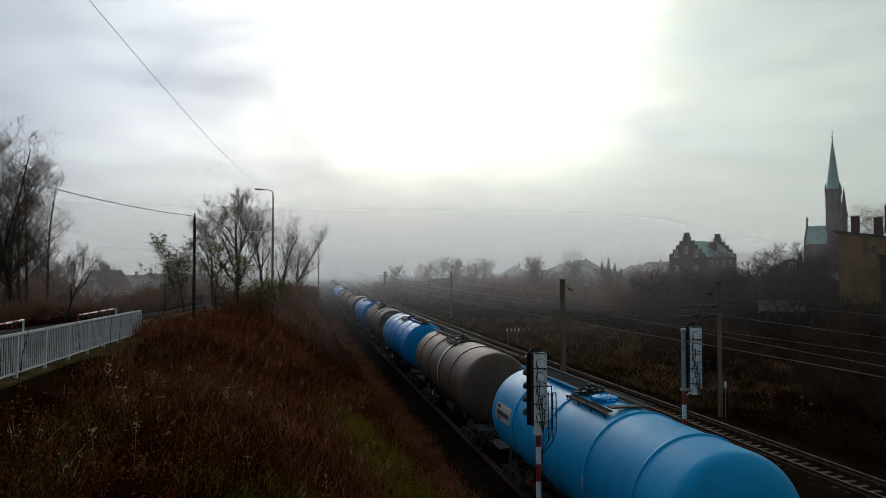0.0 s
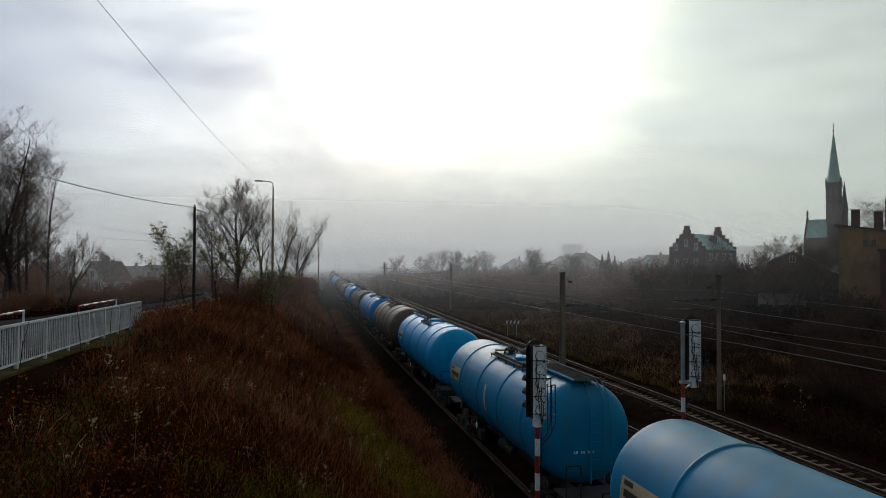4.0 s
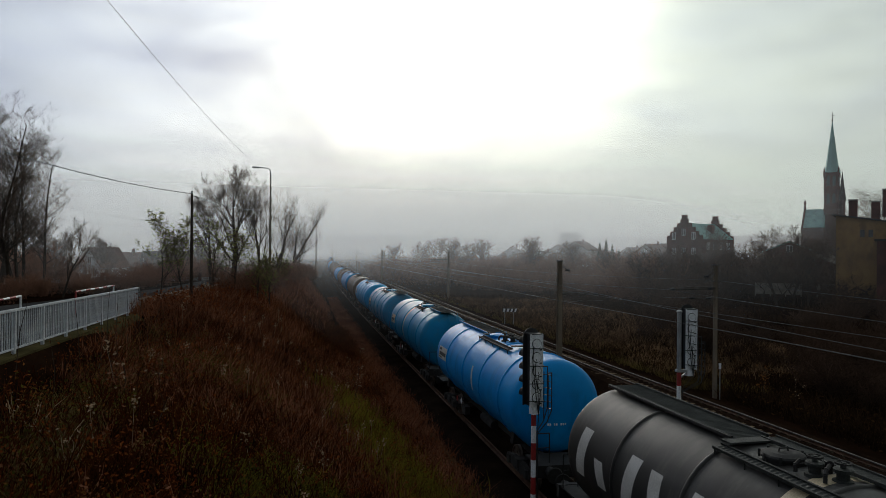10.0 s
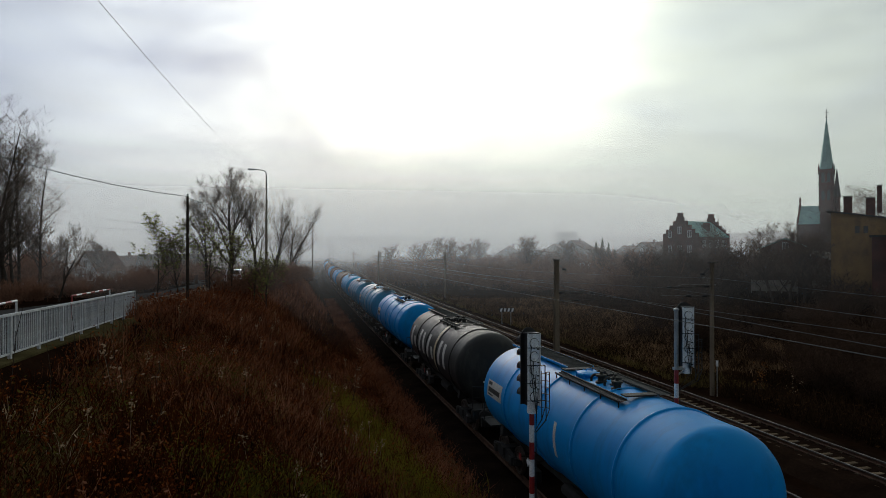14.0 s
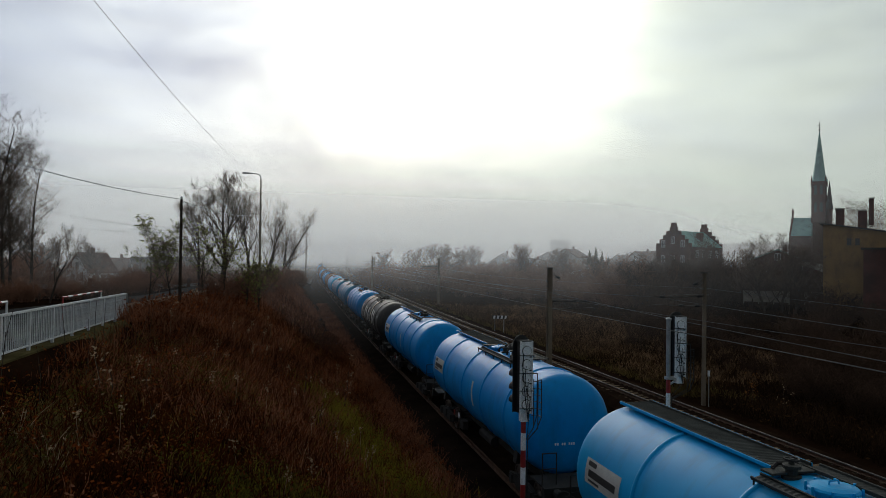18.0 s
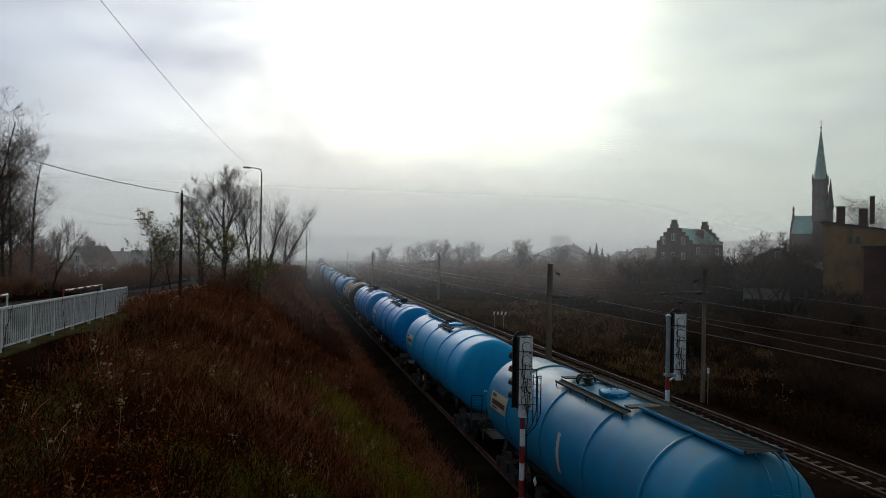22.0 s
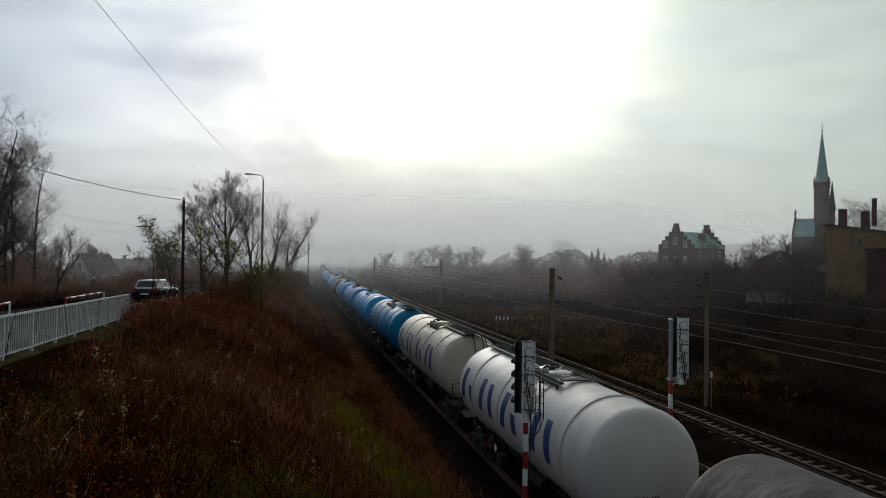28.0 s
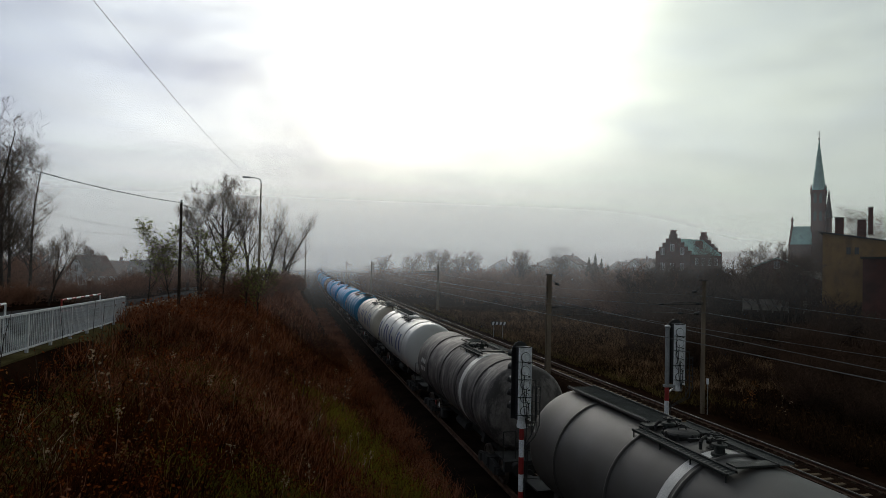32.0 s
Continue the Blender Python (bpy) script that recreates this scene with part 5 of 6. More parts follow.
def mid_bank(rnd):
    y = rnd.uniform(19, 48)
    e = bank_edge(y) + 0.35
    return e + rnd.random() * (6.1 - e), y


tufts("mid_herbs", "tall_herb", "reddish dead stalks on the slope of the bank", 4300, mid_bank, 0.3, 0.85, 8, 14, 0.010, where=lambda x, y: y > 33 or abs(x - 3.0 - (30 - y) * 0.16) > 0.9)
litter("mid_leaves", "red_leaf", "reddish leaves on the dead stalks", 16000, mid_bank, 0.09, 37, 0.8)


def under_railing(rnd):
    y = rnd.uniform(9, 32)
    return rnd.uniform(-5.7, -3.9), y


tufts("slope_grass", "field_straw", "withered olive grass on the slope under the railing", 1500, under_railing, 0.2, 0.55, 9, 17, 0.010)
litter("slope_leaves", "olive", "dull olive leaves on the slope under the railing", 3500, under_railing, 0.08, 38, 0.5)


def near_field(rnd):
    y = 42 + 75 * rnd.random()
    return 24.5 + bend(y) + 20 * rnd.random() ** 1.3, y


tufts("field_scrub", "field_scrub", "dull brown dead herbs along the outer track", 5200, near_field, 0.3, 0.9, 8, 13, 0.02)
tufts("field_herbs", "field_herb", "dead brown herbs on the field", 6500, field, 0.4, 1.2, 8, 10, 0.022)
litter("brown_leaves", "litter", "withered brown leaves on the bank", 20000, bank, 0.065, 31, 0.7)
litter("red_leaves", "red_leaf", "reddish withered leaves on the bank", 26000, bank, 0.075, 32, 0.8)
litter("olive_leaves", "olive", "dull olive leaves on the bank", 6000, bank, 0.08, 33, 0.5)
litter("tall_leaves", "red_leaf", "reddish withered leaves on the tall stalks", 14000, far_bank, 0.13, 34, 1.0)
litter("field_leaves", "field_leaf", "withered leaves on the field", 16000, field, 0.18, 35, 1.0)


def patch_spot(cx, cy, r):
    return lambda rd: (cx + rd.gauss(0, r), cy + rd.gauss(0, r))


for k, (cx, cy, r) in enumerate(((-1.0, 15.2, 0.55), (-2.4, 24, 0.9), (0.6, 17.5, 0.7), (-2.2, 26, 1.0))):
    litter("olive_patch", "olive", "patch of dull olive leaves on the bank", 1800, patch_spot(cx, cy, r), 0.085, 50 + k, 0.55)
    tufts("grass_patch", "green" if k in (0, 2) else "straw", "patch of yellowed grass on the bank", 120, patch_spot(cx, cy, r), 0.3, 0.6, 9, 60 + k, 0.010, clump=0.15)

# ---------------------------------------------------------------- shrubs


def shrub_mesh(seed, h, wide, stems, mat):
    rnd = random.Random(seed)
    g = Geo()
    for _ in range(stems):
        a = rnd.random() * 2 * math.pi
        p = Vector((rnd.gauss(0, wide * 0.18), rnd.gauss(0, wide * 0.18), -0.1))
        d = Vector((math.cos(a) * 0.45, math.sin(a) * 0.45, 1)).normalized()
        ln = h * rnd.uniform(0.6, 1.0)
        pts = [p]
        for i in range(4):
            d = (d + Vector((rnd.gauss(0, 0.16), rnd.gauss(0, 0.16), 0))).normalized()
            pts.append(pts[-1] + d * ln / 4)
            ribbon(g, pts[-2], pts[-1], 0.035 - 0.007 * i, rnd)
        for _ in range(13):
            t = rnd.uniform(0.15, 1) * 4
            j = min(3, int(t))
            q = pts[j].lerp(pts[j + 1], t - j)
            e = (d * 0.6 + Vector((rnd.gauss(0, 0.6), rnd.gauss(0, 0.6), rnd.gauss(0.2, 0.4)))).normalized()
            r = q + e * h * rnd.uniform(0.12, 0.3)
            ribbon(g, q, r, 0.02, rnd)
            for _ in range(4):
                m = q.lerp(r, rnd.uniform(0.2, 1))
                f = (e + Vector((rnd.gauss(0, 0.6), rnd.gauss(0, 0.6), rnd.gauss(0.1, 0.5)))).normalized()
                ribbon(g, m, m + f * h * rnd.uniform(0.05, 0.13), 0.014, rnd)
    return g.mesh("shrub", mat)


SHRUBS = [shrub_mesh(100 + i, 1.0 * 4, 3.4, 26, "shrub") for i in range(5)]
DARK_SHRUBS = [shrub_mesh(130 + i, 4.0, 3.4, 26, "dark_shrub") for i in range(4)]


def shrub(x, y, h, rnd, label, group, kinds=SHRUBS):
    ob = new("shrub", rnd.choice(kinds))
    k = h / 4.0
    ob.matrix_basis = place(x, y, rnd.random() * 360) @ Matrix.Diagonal((k * rnd.uniform(0.9, 1.4), k * rnd.uniform(0.9, 1.4), k, 1))
    return tagged(ob, label, "shrub", group)


def ahead(px_az, depth):
    """A spot by its bearing in degrees to the right of the line and its distance."""
    a = radians(px_az)
    return depth * math.sin(a), depth * math.cos(a)


FAR_SHRUBS = []
for me_ in [shrub_mesh(200 + i, 4.0, 3.6, 15, "shrub") for i in range(4)]:
    co = np.empty(len(me_.vertices) * 3)
    me_.vertices.foreach_get("co", co)
    FAR_SHRUBS.append(co.reshape(-1, 3))


def thicket(name, label, spots, rd, mat="shrub"):
    """Many shrubs too far to pick apart, joined."""
    vs = []
    for x, y, h in spots:
        co = FAR_SHRUBS[rd.randrange(4)]
        k, a = h / 4.0, rd.random() * 6.283
        sx, sy = k * rd.uniform(1.0, 1.5), k * rd.uniform(1.0, 1.5)
        ca, sa = math.cos(a), math.sin(a)
        px, py = co[:, 0] * sx, co[:, 1] * sy
        vs.append(np.stack([x + px * ca - py * sa, y + px * sa + py * ca, ground_z(x, y) + co[:, 2] * k], 1))
    v = np.concatenate(vs)
    n = len(v) // 4
    me_ = bpy.data.meshes.new(name)
    me_.vertices.add(len(v))
    me_.vertices.foreach_set("co", v.ravel())
    me_.loops.add(n * 4)
    me_.loops.foreach_set("vertex_index", np.arange(n * 4))
    me_.polygons.add(n)
    me_.polygons.foreach_set("loop_start", np.arange(n) * 4)
    me_.update()
    me_.materials.append(M[mat])
    tagged(new(name, me_), label, "thicket", kind="stuff")


rnd = random.Random(77)
# hedge behind the road
for i in range(110):
    y = 20 + i * 0.75
    shrub(road_x(y) - 3.7 - rnd.random() * 5.0, y + rnd.gauss(0, 0.4), rnd.uniform(0.9, 1.8), rnd, "brown bare shrub in the hedge behind the road", "hedge behind the road")
# scrub between road and bank
for i in range(60):
    y = rnd.uniform(44, 112)
    shrub(rnd.uniform(road_x(y) + 6.2, bank_edge(y) + 1.0), y, rnd.uniform(1.2, 2.4), rnd, "brown bare shrub on top of the bank", "scrub on the bank")
# thicket on the right of the line
spots = []
for i in range(260):
    az = rnd.uniform(15, 48)
    d = rnd.uniform(95, 150) + 3.2 * max(0, 34 - az)
    if 34.5 < az < 41 and d < 120:
        continue
    spots.append((*ahead(az, d), rnd.uniform(3.6, 8.2) * (0.8 + 0.4 * noise.noise((az * 0.35, 0.3, 0)))))
for i in range(60):
    az, d = rnd.uniform(27.5, 38), rnd.uniform(122, 145)
    spots.append((*ahead(az, d), rnd.uniform(6, 10)))
# split by bearing: the right part takes the darker twigs
thicket("thicket", "tall bare brown shrubs beyond the field", [s for s in spots if s[0] / s[1] < 0.56], rnd)
thicket("dark_thicket", "tall dark bare shrubs beyond the field", [s for s in spots if s[0] / s[1] >= 0.56], rnd, "dark_shrub")
for i in range(70):
    az, d = rnd.uniform(29, 48), rnd.uniform(58, 95)
    x, y = ahead(az, d)
    shrub(x, y, rnd.uniform(1.4, 2.0) if 34.5 < az < 41 else rnd.uniform(1.6, 4.2), rnd, "bare dark brown shrub at the edge of the field", "shrubs at the edge of the field", DARK_SHRUBS)
for i in range(26):
    az, d = rnd.uniform(40.5, 48), rnd.uniform(40, 66)
    x, y = ahead(az, d)
    shrub(x, y, rnd.uniform(1.6, 3.2), rnd, "dense dark bare shrub on the field", "shrubs at the edge of the field", DARK_SHRUBS)
spots = []
for i in range(150):
    az, d = rnd.uniform(6.5, 28), rnd.uniform(165, 270)
    spots.append((*ahead(az, d), rnd.uniform(4.8, 8.4)))
thicket("distant_thicket", "tall bare shrubs hazy in the distance", spots, rnd)

# single trees in the thicket and in the distance
for i, (az, d, h) in enumerate(((38.6, 112, 12.3), (39.7, 114, 12.0), (40.6, 112, 10.6), (37.6, 116, 10.0), (28.5, 150, 8.5), (25.5, 160, 9.5), (31.0, 140, 8.0))):
    x, y = ahead(az, d)
    bare_tree(60 + i, place(x, y), h, "dense bare tree standing in the thicket", 0.9, 5, (12, 7, 5, 4, 2), 0.15, first=0.1, stem=0.55, up=0.6, group="trees in the thicket", thin=0.013)
for i, (az, d, h) in enumerate(((13.2, 190, 13), (14.6, 185, 12), (19.6, 175, 13.5), (16.0, 230, 13), (10.5, 240, 13), (22.5, 180, 11), (8.4, 270, 13), (12.0, 250, 14))):
    x, y = ahead(az, d)
    bare_tree(70 + i, place(x, y), h, "bare tree hazy in the distance", 0.8, 3, (16, 9, 6), 0.25, first=0.2, stem=0.65, group="distant trees", thin=0.05)
for i, (az, d, h) in enumerate(((43.75, 150, 20.5), (43.35, 152, 16.0))):
    x, y = ahead(az, d)
    bare_tree(80 + i, place(x, y), h, "slender dense-twigged tree beside the church", 0.42, 4, (34, 8, 5, 3), 0.2, first=0.3, up=0.25, stem=0.95, fork=0.2, group="trees by the church", thin=0.02)
x, y = ahead(34.35, 150)
bare_tree(84, place(x, y), 14.5, "thin bare tree in front of the gabled house", 0.5, 4, (16, 8, 5, 3), 0.16, first=0.3, stem=0.8, thin=0.02)


def conifer(seed, at, h):
    rd = random.Random(seed)
    t = thing("conifer", "dark pointed conifer behind the shrubs", "tree", at=at, group="conifers")
    part("trunk", Geo().tube((0, 0, -0.2), (0, 0, h * 0.95), h * 0.02, 0.02, n=6), "bark", t)
    g = Geo()
    for k in range(int(h * 60)):
        z = h * (0.08 + 0.92 * rd.random() ** 1.2)
        r = (h - z) * 0.24 + 0.1
        a = rd.random() * 6.283
        b = Vector((0, 0, z))
        ribbon(g, b, b + Vector((math.cos(a) * r, math.sin(a) * r, -0.35 * r + rd.gauss(0, 0.1))), 0.16, rd)
    part("crown", g, "conifer", t)


for i, (az, d, h) in enumerate(((25.4, 195, 10), (25.9, 197, 11), (26.4, 199, 9.5), (26.9, 195, 8.0))):
    x, y = ahead(az, d)
    conifer(90 + i, place(x, y), h)

# ---------------------------------------------------------------- buildings


def window_unit(parent, at, w, h, frame_mat="white_paint"):
    """A framed window set in a wall: frame with a cross bar and two panes, 6 cm proud; the wall lies on local y = 0."""
    f = Geo()
    t = 0.08
    for x in (-w / 2, w / 2):
        f.box((x, -0.03, 0), (t, 0.12, h + t))
    for z in (-h / 2, h / 2):
        f.box((0, -0.03, z), (w, 0.12, t))
    f.box((0, -0.03, 0), (0.06, 0.08, h))
    wn = part("window", f, frame_mat, parent, at=at)
    for s in (-1, 1):
        part("pane", Geo().box((s * w / 4, -0.008, 0), (w / 2 - 0.06, 0.03, h - 0.04)), "glass", wn)
    return wn


def gable_outline(w, eaves, ridge, steps):
    """Stepped gable: half width from the eaves up to the ridge in steps."""
    pts = [(-w / 2, 0), (w / 2, 0)]
    right = []
    for i in range(steps):
        x = w / 2 * (1 - i / steps)
        z0 = eaves + (ridge - eaves) * i / steps
        z1 = eaves + (ridge - eaves) * (i + 1) / steps
        if i == 0:
            right.append((x, z1))
        else:
            right += [(x, z0), (x, z1)]
    right.append((w / 2 / steps * 0.9, ridge))
    return pts + right + [(-x, z) for x, z in reversed(right)]


def stepped_house(at, w, ln, eaves, ridge):
    h = thing("gabled_house", "red brick house with stepped gables and a green copper roof", "house", at=at)
    part("wall", Geo().box((0, ln / 2, eaves / 2), (w - 0.3, ln - 0.2, eaves)), "brick", h)
    for y in (0, ln):
        part("stepped_gable", Geo().prism(gable_outline(w, eaves - 0.4, ridge + 0.9, 5), y - 0.25, y + 0.25), "brick", h)
        part("chimney", Geo().box((0, y, ridge + 1.25), (1.15, 0.6, 0.9)).box((0, y, ridge + 1.72), (1.3, 0.75, 0.12)), "brick", h)
    for s in (-1, 1):
        g = Geo().add([(0, 0.25, ridge), (0, ln - 0.25, ridge), (s * (w / 2 + 0.1), ln - 0.25, eaves - 0.1), (s * (w / 2 + 0.1), 0.25, eaves - 0.1),
                       (0, 0.25, ridge - 0.25), (0, ln - 0.25, ridge - 0.25), (s * (w / 2 + 0.1), ln - 0.25, eaves - 0.35), (s * (w / 2 + 0.1), 0.25, eaves - 0.35)],
                      [(0, 1, 2, 3), (4, 7, 6, 5), (0, 4, 5, 1), (3, 2, 6, 7), (0, 3, 7, 4), (1, 5, 6, 2)])
        part("roof", g, "patina", h, "weathered green copper roof")
    for k, (x, z) in enumerate(((-2.6, eaves + 0.4), (0, eaves + 1.2), (2.6, eaves + 0.4), (-2.6, eaves - 3), (0, eaves - 3), (2.6, eaves - 3))):
        window_unit(h, pose(x, -0.26, z), 0.9, 1.5)
    for k in range(4):
        for s, rz in ((1, 90), (-1, -90)):
            window_unit(h, pose(s * (w / 2 - 0.14), 2.2 + k * (ln - 4) / 3, eaves - 1.8, 0, 0, rz), 0.9, 1.5)
    part("dormer", Geo().box((w * 0.28, ln * 0.52, (eaves + ridge) / 2 - 0.1), (1.3, 0.9, 1.7)).prism([(ln * 0.52 - 0.6, (eaves + ridge) / 2 + 0.75), (ln * 0.52 + 0.6, (eaves + ridge) / 2 + 0.75), (ln * 0.52, (eaves + ridge) / 2 + 1.3)], w * 0.28 - 0.7, w * 0.28 + 0.7, "yz"), "brick", h)
    return h


x, y = ahead(31.95, 160)
stepped_house(pose(x, y, 0.2, 0, 0, -70), 9.2, 10.8, 10.9, 14.2)

# church: tower with spire, stair turret, nave


def church():
    x, y = ahead(42.12, 222)
    c = thing("church", "neo-gothic red brick church with a green copper spire", "church", at=pose(x, y, 0.5, 0, 0, -48) @ Matrix.Scale(0.79, 4))
    part("tower", Geo().box((0, 0, 19.2), (4.6, 4.6, 38.4), bevel=0.4), "brick", c)
    for z in (13, 25, 33.0, 38.1):
        part("cornice", Geo().box((0, 0, z), (4.95, 4.95, 0.5), bevel=0.4), "brick", c)
    spire = Geo().lathe([(2.85, 38.3), (2.35, 39.2), (1.98, 41.0), (1.05, 48.6), (0.12, 56.5), (0.02, 57)], "z", (0, 0, 0), 8)
    part("spire", spire, "patina", c, "pointed green copper spire")
    cross = part("cross", Geo().tube((0, 0, 56.5), (0, 0, 60), 0.09, n=6).tube((-0.7, 0, 58.8), (0.7, 0, 58.8), 0.08, n=6).lathe([(0.05, 56.7), (0.35, 57), (0.35, 57.3), (0.05, 57.6)], "z", (0, 0, 0), 8), "black_paint", c)
    for s in (-1, 1):
        for z in (35.3, 29.0):
            for rz in (0, 90, 180, 270):
                part("louvre", Geo().prism([(-0.5 + s * 0.9, z - 1.8), (0.5 + s * 0.9, z - 1.8), (0.5 + s * 0.9, z + 1.2), (s * 0.9, z + 2.0), (-0.5 + s * 0.9, z + 1.2)], -2.36, -2.31), "black_paint", c, at=pose(0, 0, 0, 0, 0, rz))
    for sx in (-1, 1):
        for sy in (-1, 1):
            part("pinnacle", Geo().lathe([(0.30, 36.5), (0.30, 38.6), (0.06, 40.4)], "z", (sx * 2.2, sy * 2.2, 0), 6), "brick", c)
    part("stair_turret", Geo().lathe([(1.0, 0), (1.0, 27.9), (1.2, 28.4)], "z", (3.2, 0.5, 0), 8), "brick", c)
    part("turret_spire", Geo().lathe([(1.25, 28.4), (0.85, 31.5), (0.08, 38.6)], "z", (3.2, 0.5, 0), 8), "roof_dark", c, "dark pointed turret roof")
    # nave to the left with its own gable
    nave = part("nave", Geo().prism([(-8.2, 0), (-1.8, 0), (-1.8, 18.8), (-8.2, 18.8)], -6, 6), "brick", c)
    part("nave_roof", Geo().prism([(-6.9, 18.6), (6.9, 18.6), (0, 25.4)], -8.2, -1.8, "yz"), "patina", c, "green copper nave roof")
    part("gable_wall", Geo().prism([(-6.8, 0), (6.8, 0), (6.8, 19.0), (0.4, 26.0), (-0.4, 26.0), (-6.8, 19.0)], -8.8, -8.2, "yz"), "brick", c)
    part("finial", Geo().lathe([(0.3, 25.6), (0.3, 27.2), (0.5, 27.4), (0.05, 29)], "z", (-8.5, 0, 0), 6), "brick", c)
    for k in range(2):
        part("nave_window", Geo().prism([(-7.4 + 3.2 * k, 4), (-6.0 + 3.2 * k, 4), (-6.0 + 3.2 * k, 9.5), (-6.7 + 3.2 * k, 11), (-7.4 + 3.2 * k, 9.5)], -6.05, -5.98), "glass", c)


church()


def ochre_house():
    x, y = ahead(42.4, 112)
    h = thing("rendered_house", "ochre rendered building with a sloping dark roof", "house", at=pose(x, y, 1.0, 0, 0, -46))
    part("wall", Geo().prism([(0, 0), (18, 0), (18, 9.4), (0, 12.2)], 0, 11), "ochre", h)
    part("roof", Geo().prism([(-0.5, 12.28), (18.5, 9.33), (18.5, 9.53), (-0.5, 12.5)], -0.5, 11.5), "roof_dark", h)
    for xx in (3.2, 4.2):
        window_unit(h, pose(xx, -0.02, 9.7), 0.45, 0.9, "black_paint")
    for xx in (9.0, 13.0):
        window_unit(h, pose(xx, -0.02, 6.5), 1.0, 1.6)
    part("annex", Geo().box((10.5, -2.2, 4.3), (11, 4.2, 8.6)), "brick", h)
    part("annex_roof", Geo().box((10.5, -2.3, 8.7), (11.6, 4.8, 0.25)), "roof_dark", h)
    for xx, zz in ((1.9, 14.6), (4.7, 14.3), (5.8, 16.0)):
        ch = part("chimney", Geo().box((xx, 4.0, zz - 1.9), (1.1 if zz < 15 else 0.6, 0.9, 3.8)), "brick", h)
        part("chimney_cap", Geo().box((xx, 4.0, zz + 0.06), (1.3 if zz < 15 else 0.75, 1.1, 0.16)), "concrete", ch)
    part("rear_roof", Geo().prism([(9, 11.4), (18, 11.0), (18, 15.0), (13.5, 16.0)], 4.5, 10.5), "roof_dark", h)


ochre_house()


def small_house(az, d, w, ln, eaves, ridge, rz, wall, roof, label, dz=0.0):
    x, y = ahead(az, d)
    h = thing("house", label, "house", at=pose(x, y, ground_z(x, y) + dz, 0, 0, rz), group="far houses")
    part("wall", Geo().prism([(-w / 2, -0.3), (w / 2, -0.3), (w / 2, eaves), (0, ridge - 0.15), (-w / 2, eaves)], 0, ln), wall, h)
    for s in (-1, 1):
        sl = (ridge - eaves) / (w / 2)
        g = Geo().prism([(0, ridge), (s * (w / 2 + 0.4), eaves - 0.4 * sl), (s * (w / 2 + 0.4), eaves - 0.4 * sl + 0.2), (0, ridge + 0.2)], -0.4, ln + 0.4)
        part("roof", fixed_normals(g.mesh("roof", roof)), None, h)
    for k, (xx, zz) in enumerate(((-w * 0.22, eaves * 0.55), (w * 0.22, eaves * 0.55), (0, eaves + (ridge - eaves) * 0.3))):
        window_unit(h, pose(xx, -0.02, zz), 1.0, 1.3)
    for k in range(3):
        window_unit(h, pose(w / 2 + 0.02, ln * (0.2 + 0.3 * k), eaves * 0.55, 0, 0, 90), 1.0, 1.3)
    part("chimney", Geo().box((w * 0.15, ln * 0.4, ridge + 0.3), (0.6, 0.6, 1.6)), "brick", h)
    return h


small_house(-14.9, 150, 6.0, 6.5, 3.2, 6.6, -35, "white_paint", "tile_roof", "grey plastered house with a tiled roof behind the trees")
small_house(-13.4, 195, 9, 12, 3.6, 6.9, -60, "plaster", "tile_roof", "grey plastered house hazy behind the road")
small_house(-11.2, 175, 10, 14, 3.6, 6.8, -70, "plaster", "roof_dark", "long grey house hazy behind the road")
small_house(-17.6, 150, 9, 12, 3.2, 6.8, 20, "plaster", "tile_roof", "grey plastered house hazy behind the trees")
small_house(-7.5, 215, 9, 12, 3.2, 6.5, -40, "plaster", "tile_roof", "grey house hazy behind the trees")
small_house(20.5, 262, 18, 10, 6.0, 7.2, -30, "plaster", "roof_dark", "low flat-roofed building in the haze")
small_house(24.6, 215, 10, 12, 3.0, 4.2, -30, "white_paint", "roof_dark", "low pale shed behind the shrubs")
small_house(40.9, 150, 7, 9, 5.0, 6.4, -60, "brick", "concrete", "low brick outbuilding with a pale roof", 0.5)
small_house(39.4, 150, 9, 12, 6.5, 8.5, -40, "brick", "patina", "low brick building with a green roof", 1.0)

for i, (az, d) in enumerate(((18.3, 300), (22.0, 320), (23.4, 290), (27.6, 310), (29.0, 280), (30.2, 330))):
    small_house(az, d, 11, 13, 5 + i % 3, 8.5 + i % 3, -20 - 13 * i, "plaster", "tile_roof", "town house faint in the haze", 1.0)
x, y = ahead(23.0, 480)
blk = thing("apartment_block", "tall apartment block faint in the haze", "apartment block", at=pose(x, y, 0, 0, 0, -20))
part("wall", Geo().box((0, 0, 10.5), (14, 12, 21)), "plaster", blk)
for r in range(6):
    for k in range(4):
        window_unit(blk, pose(-4.8 + 3.2 * k, -6.02, 3 + 3 * r), 1.4, 1.4)

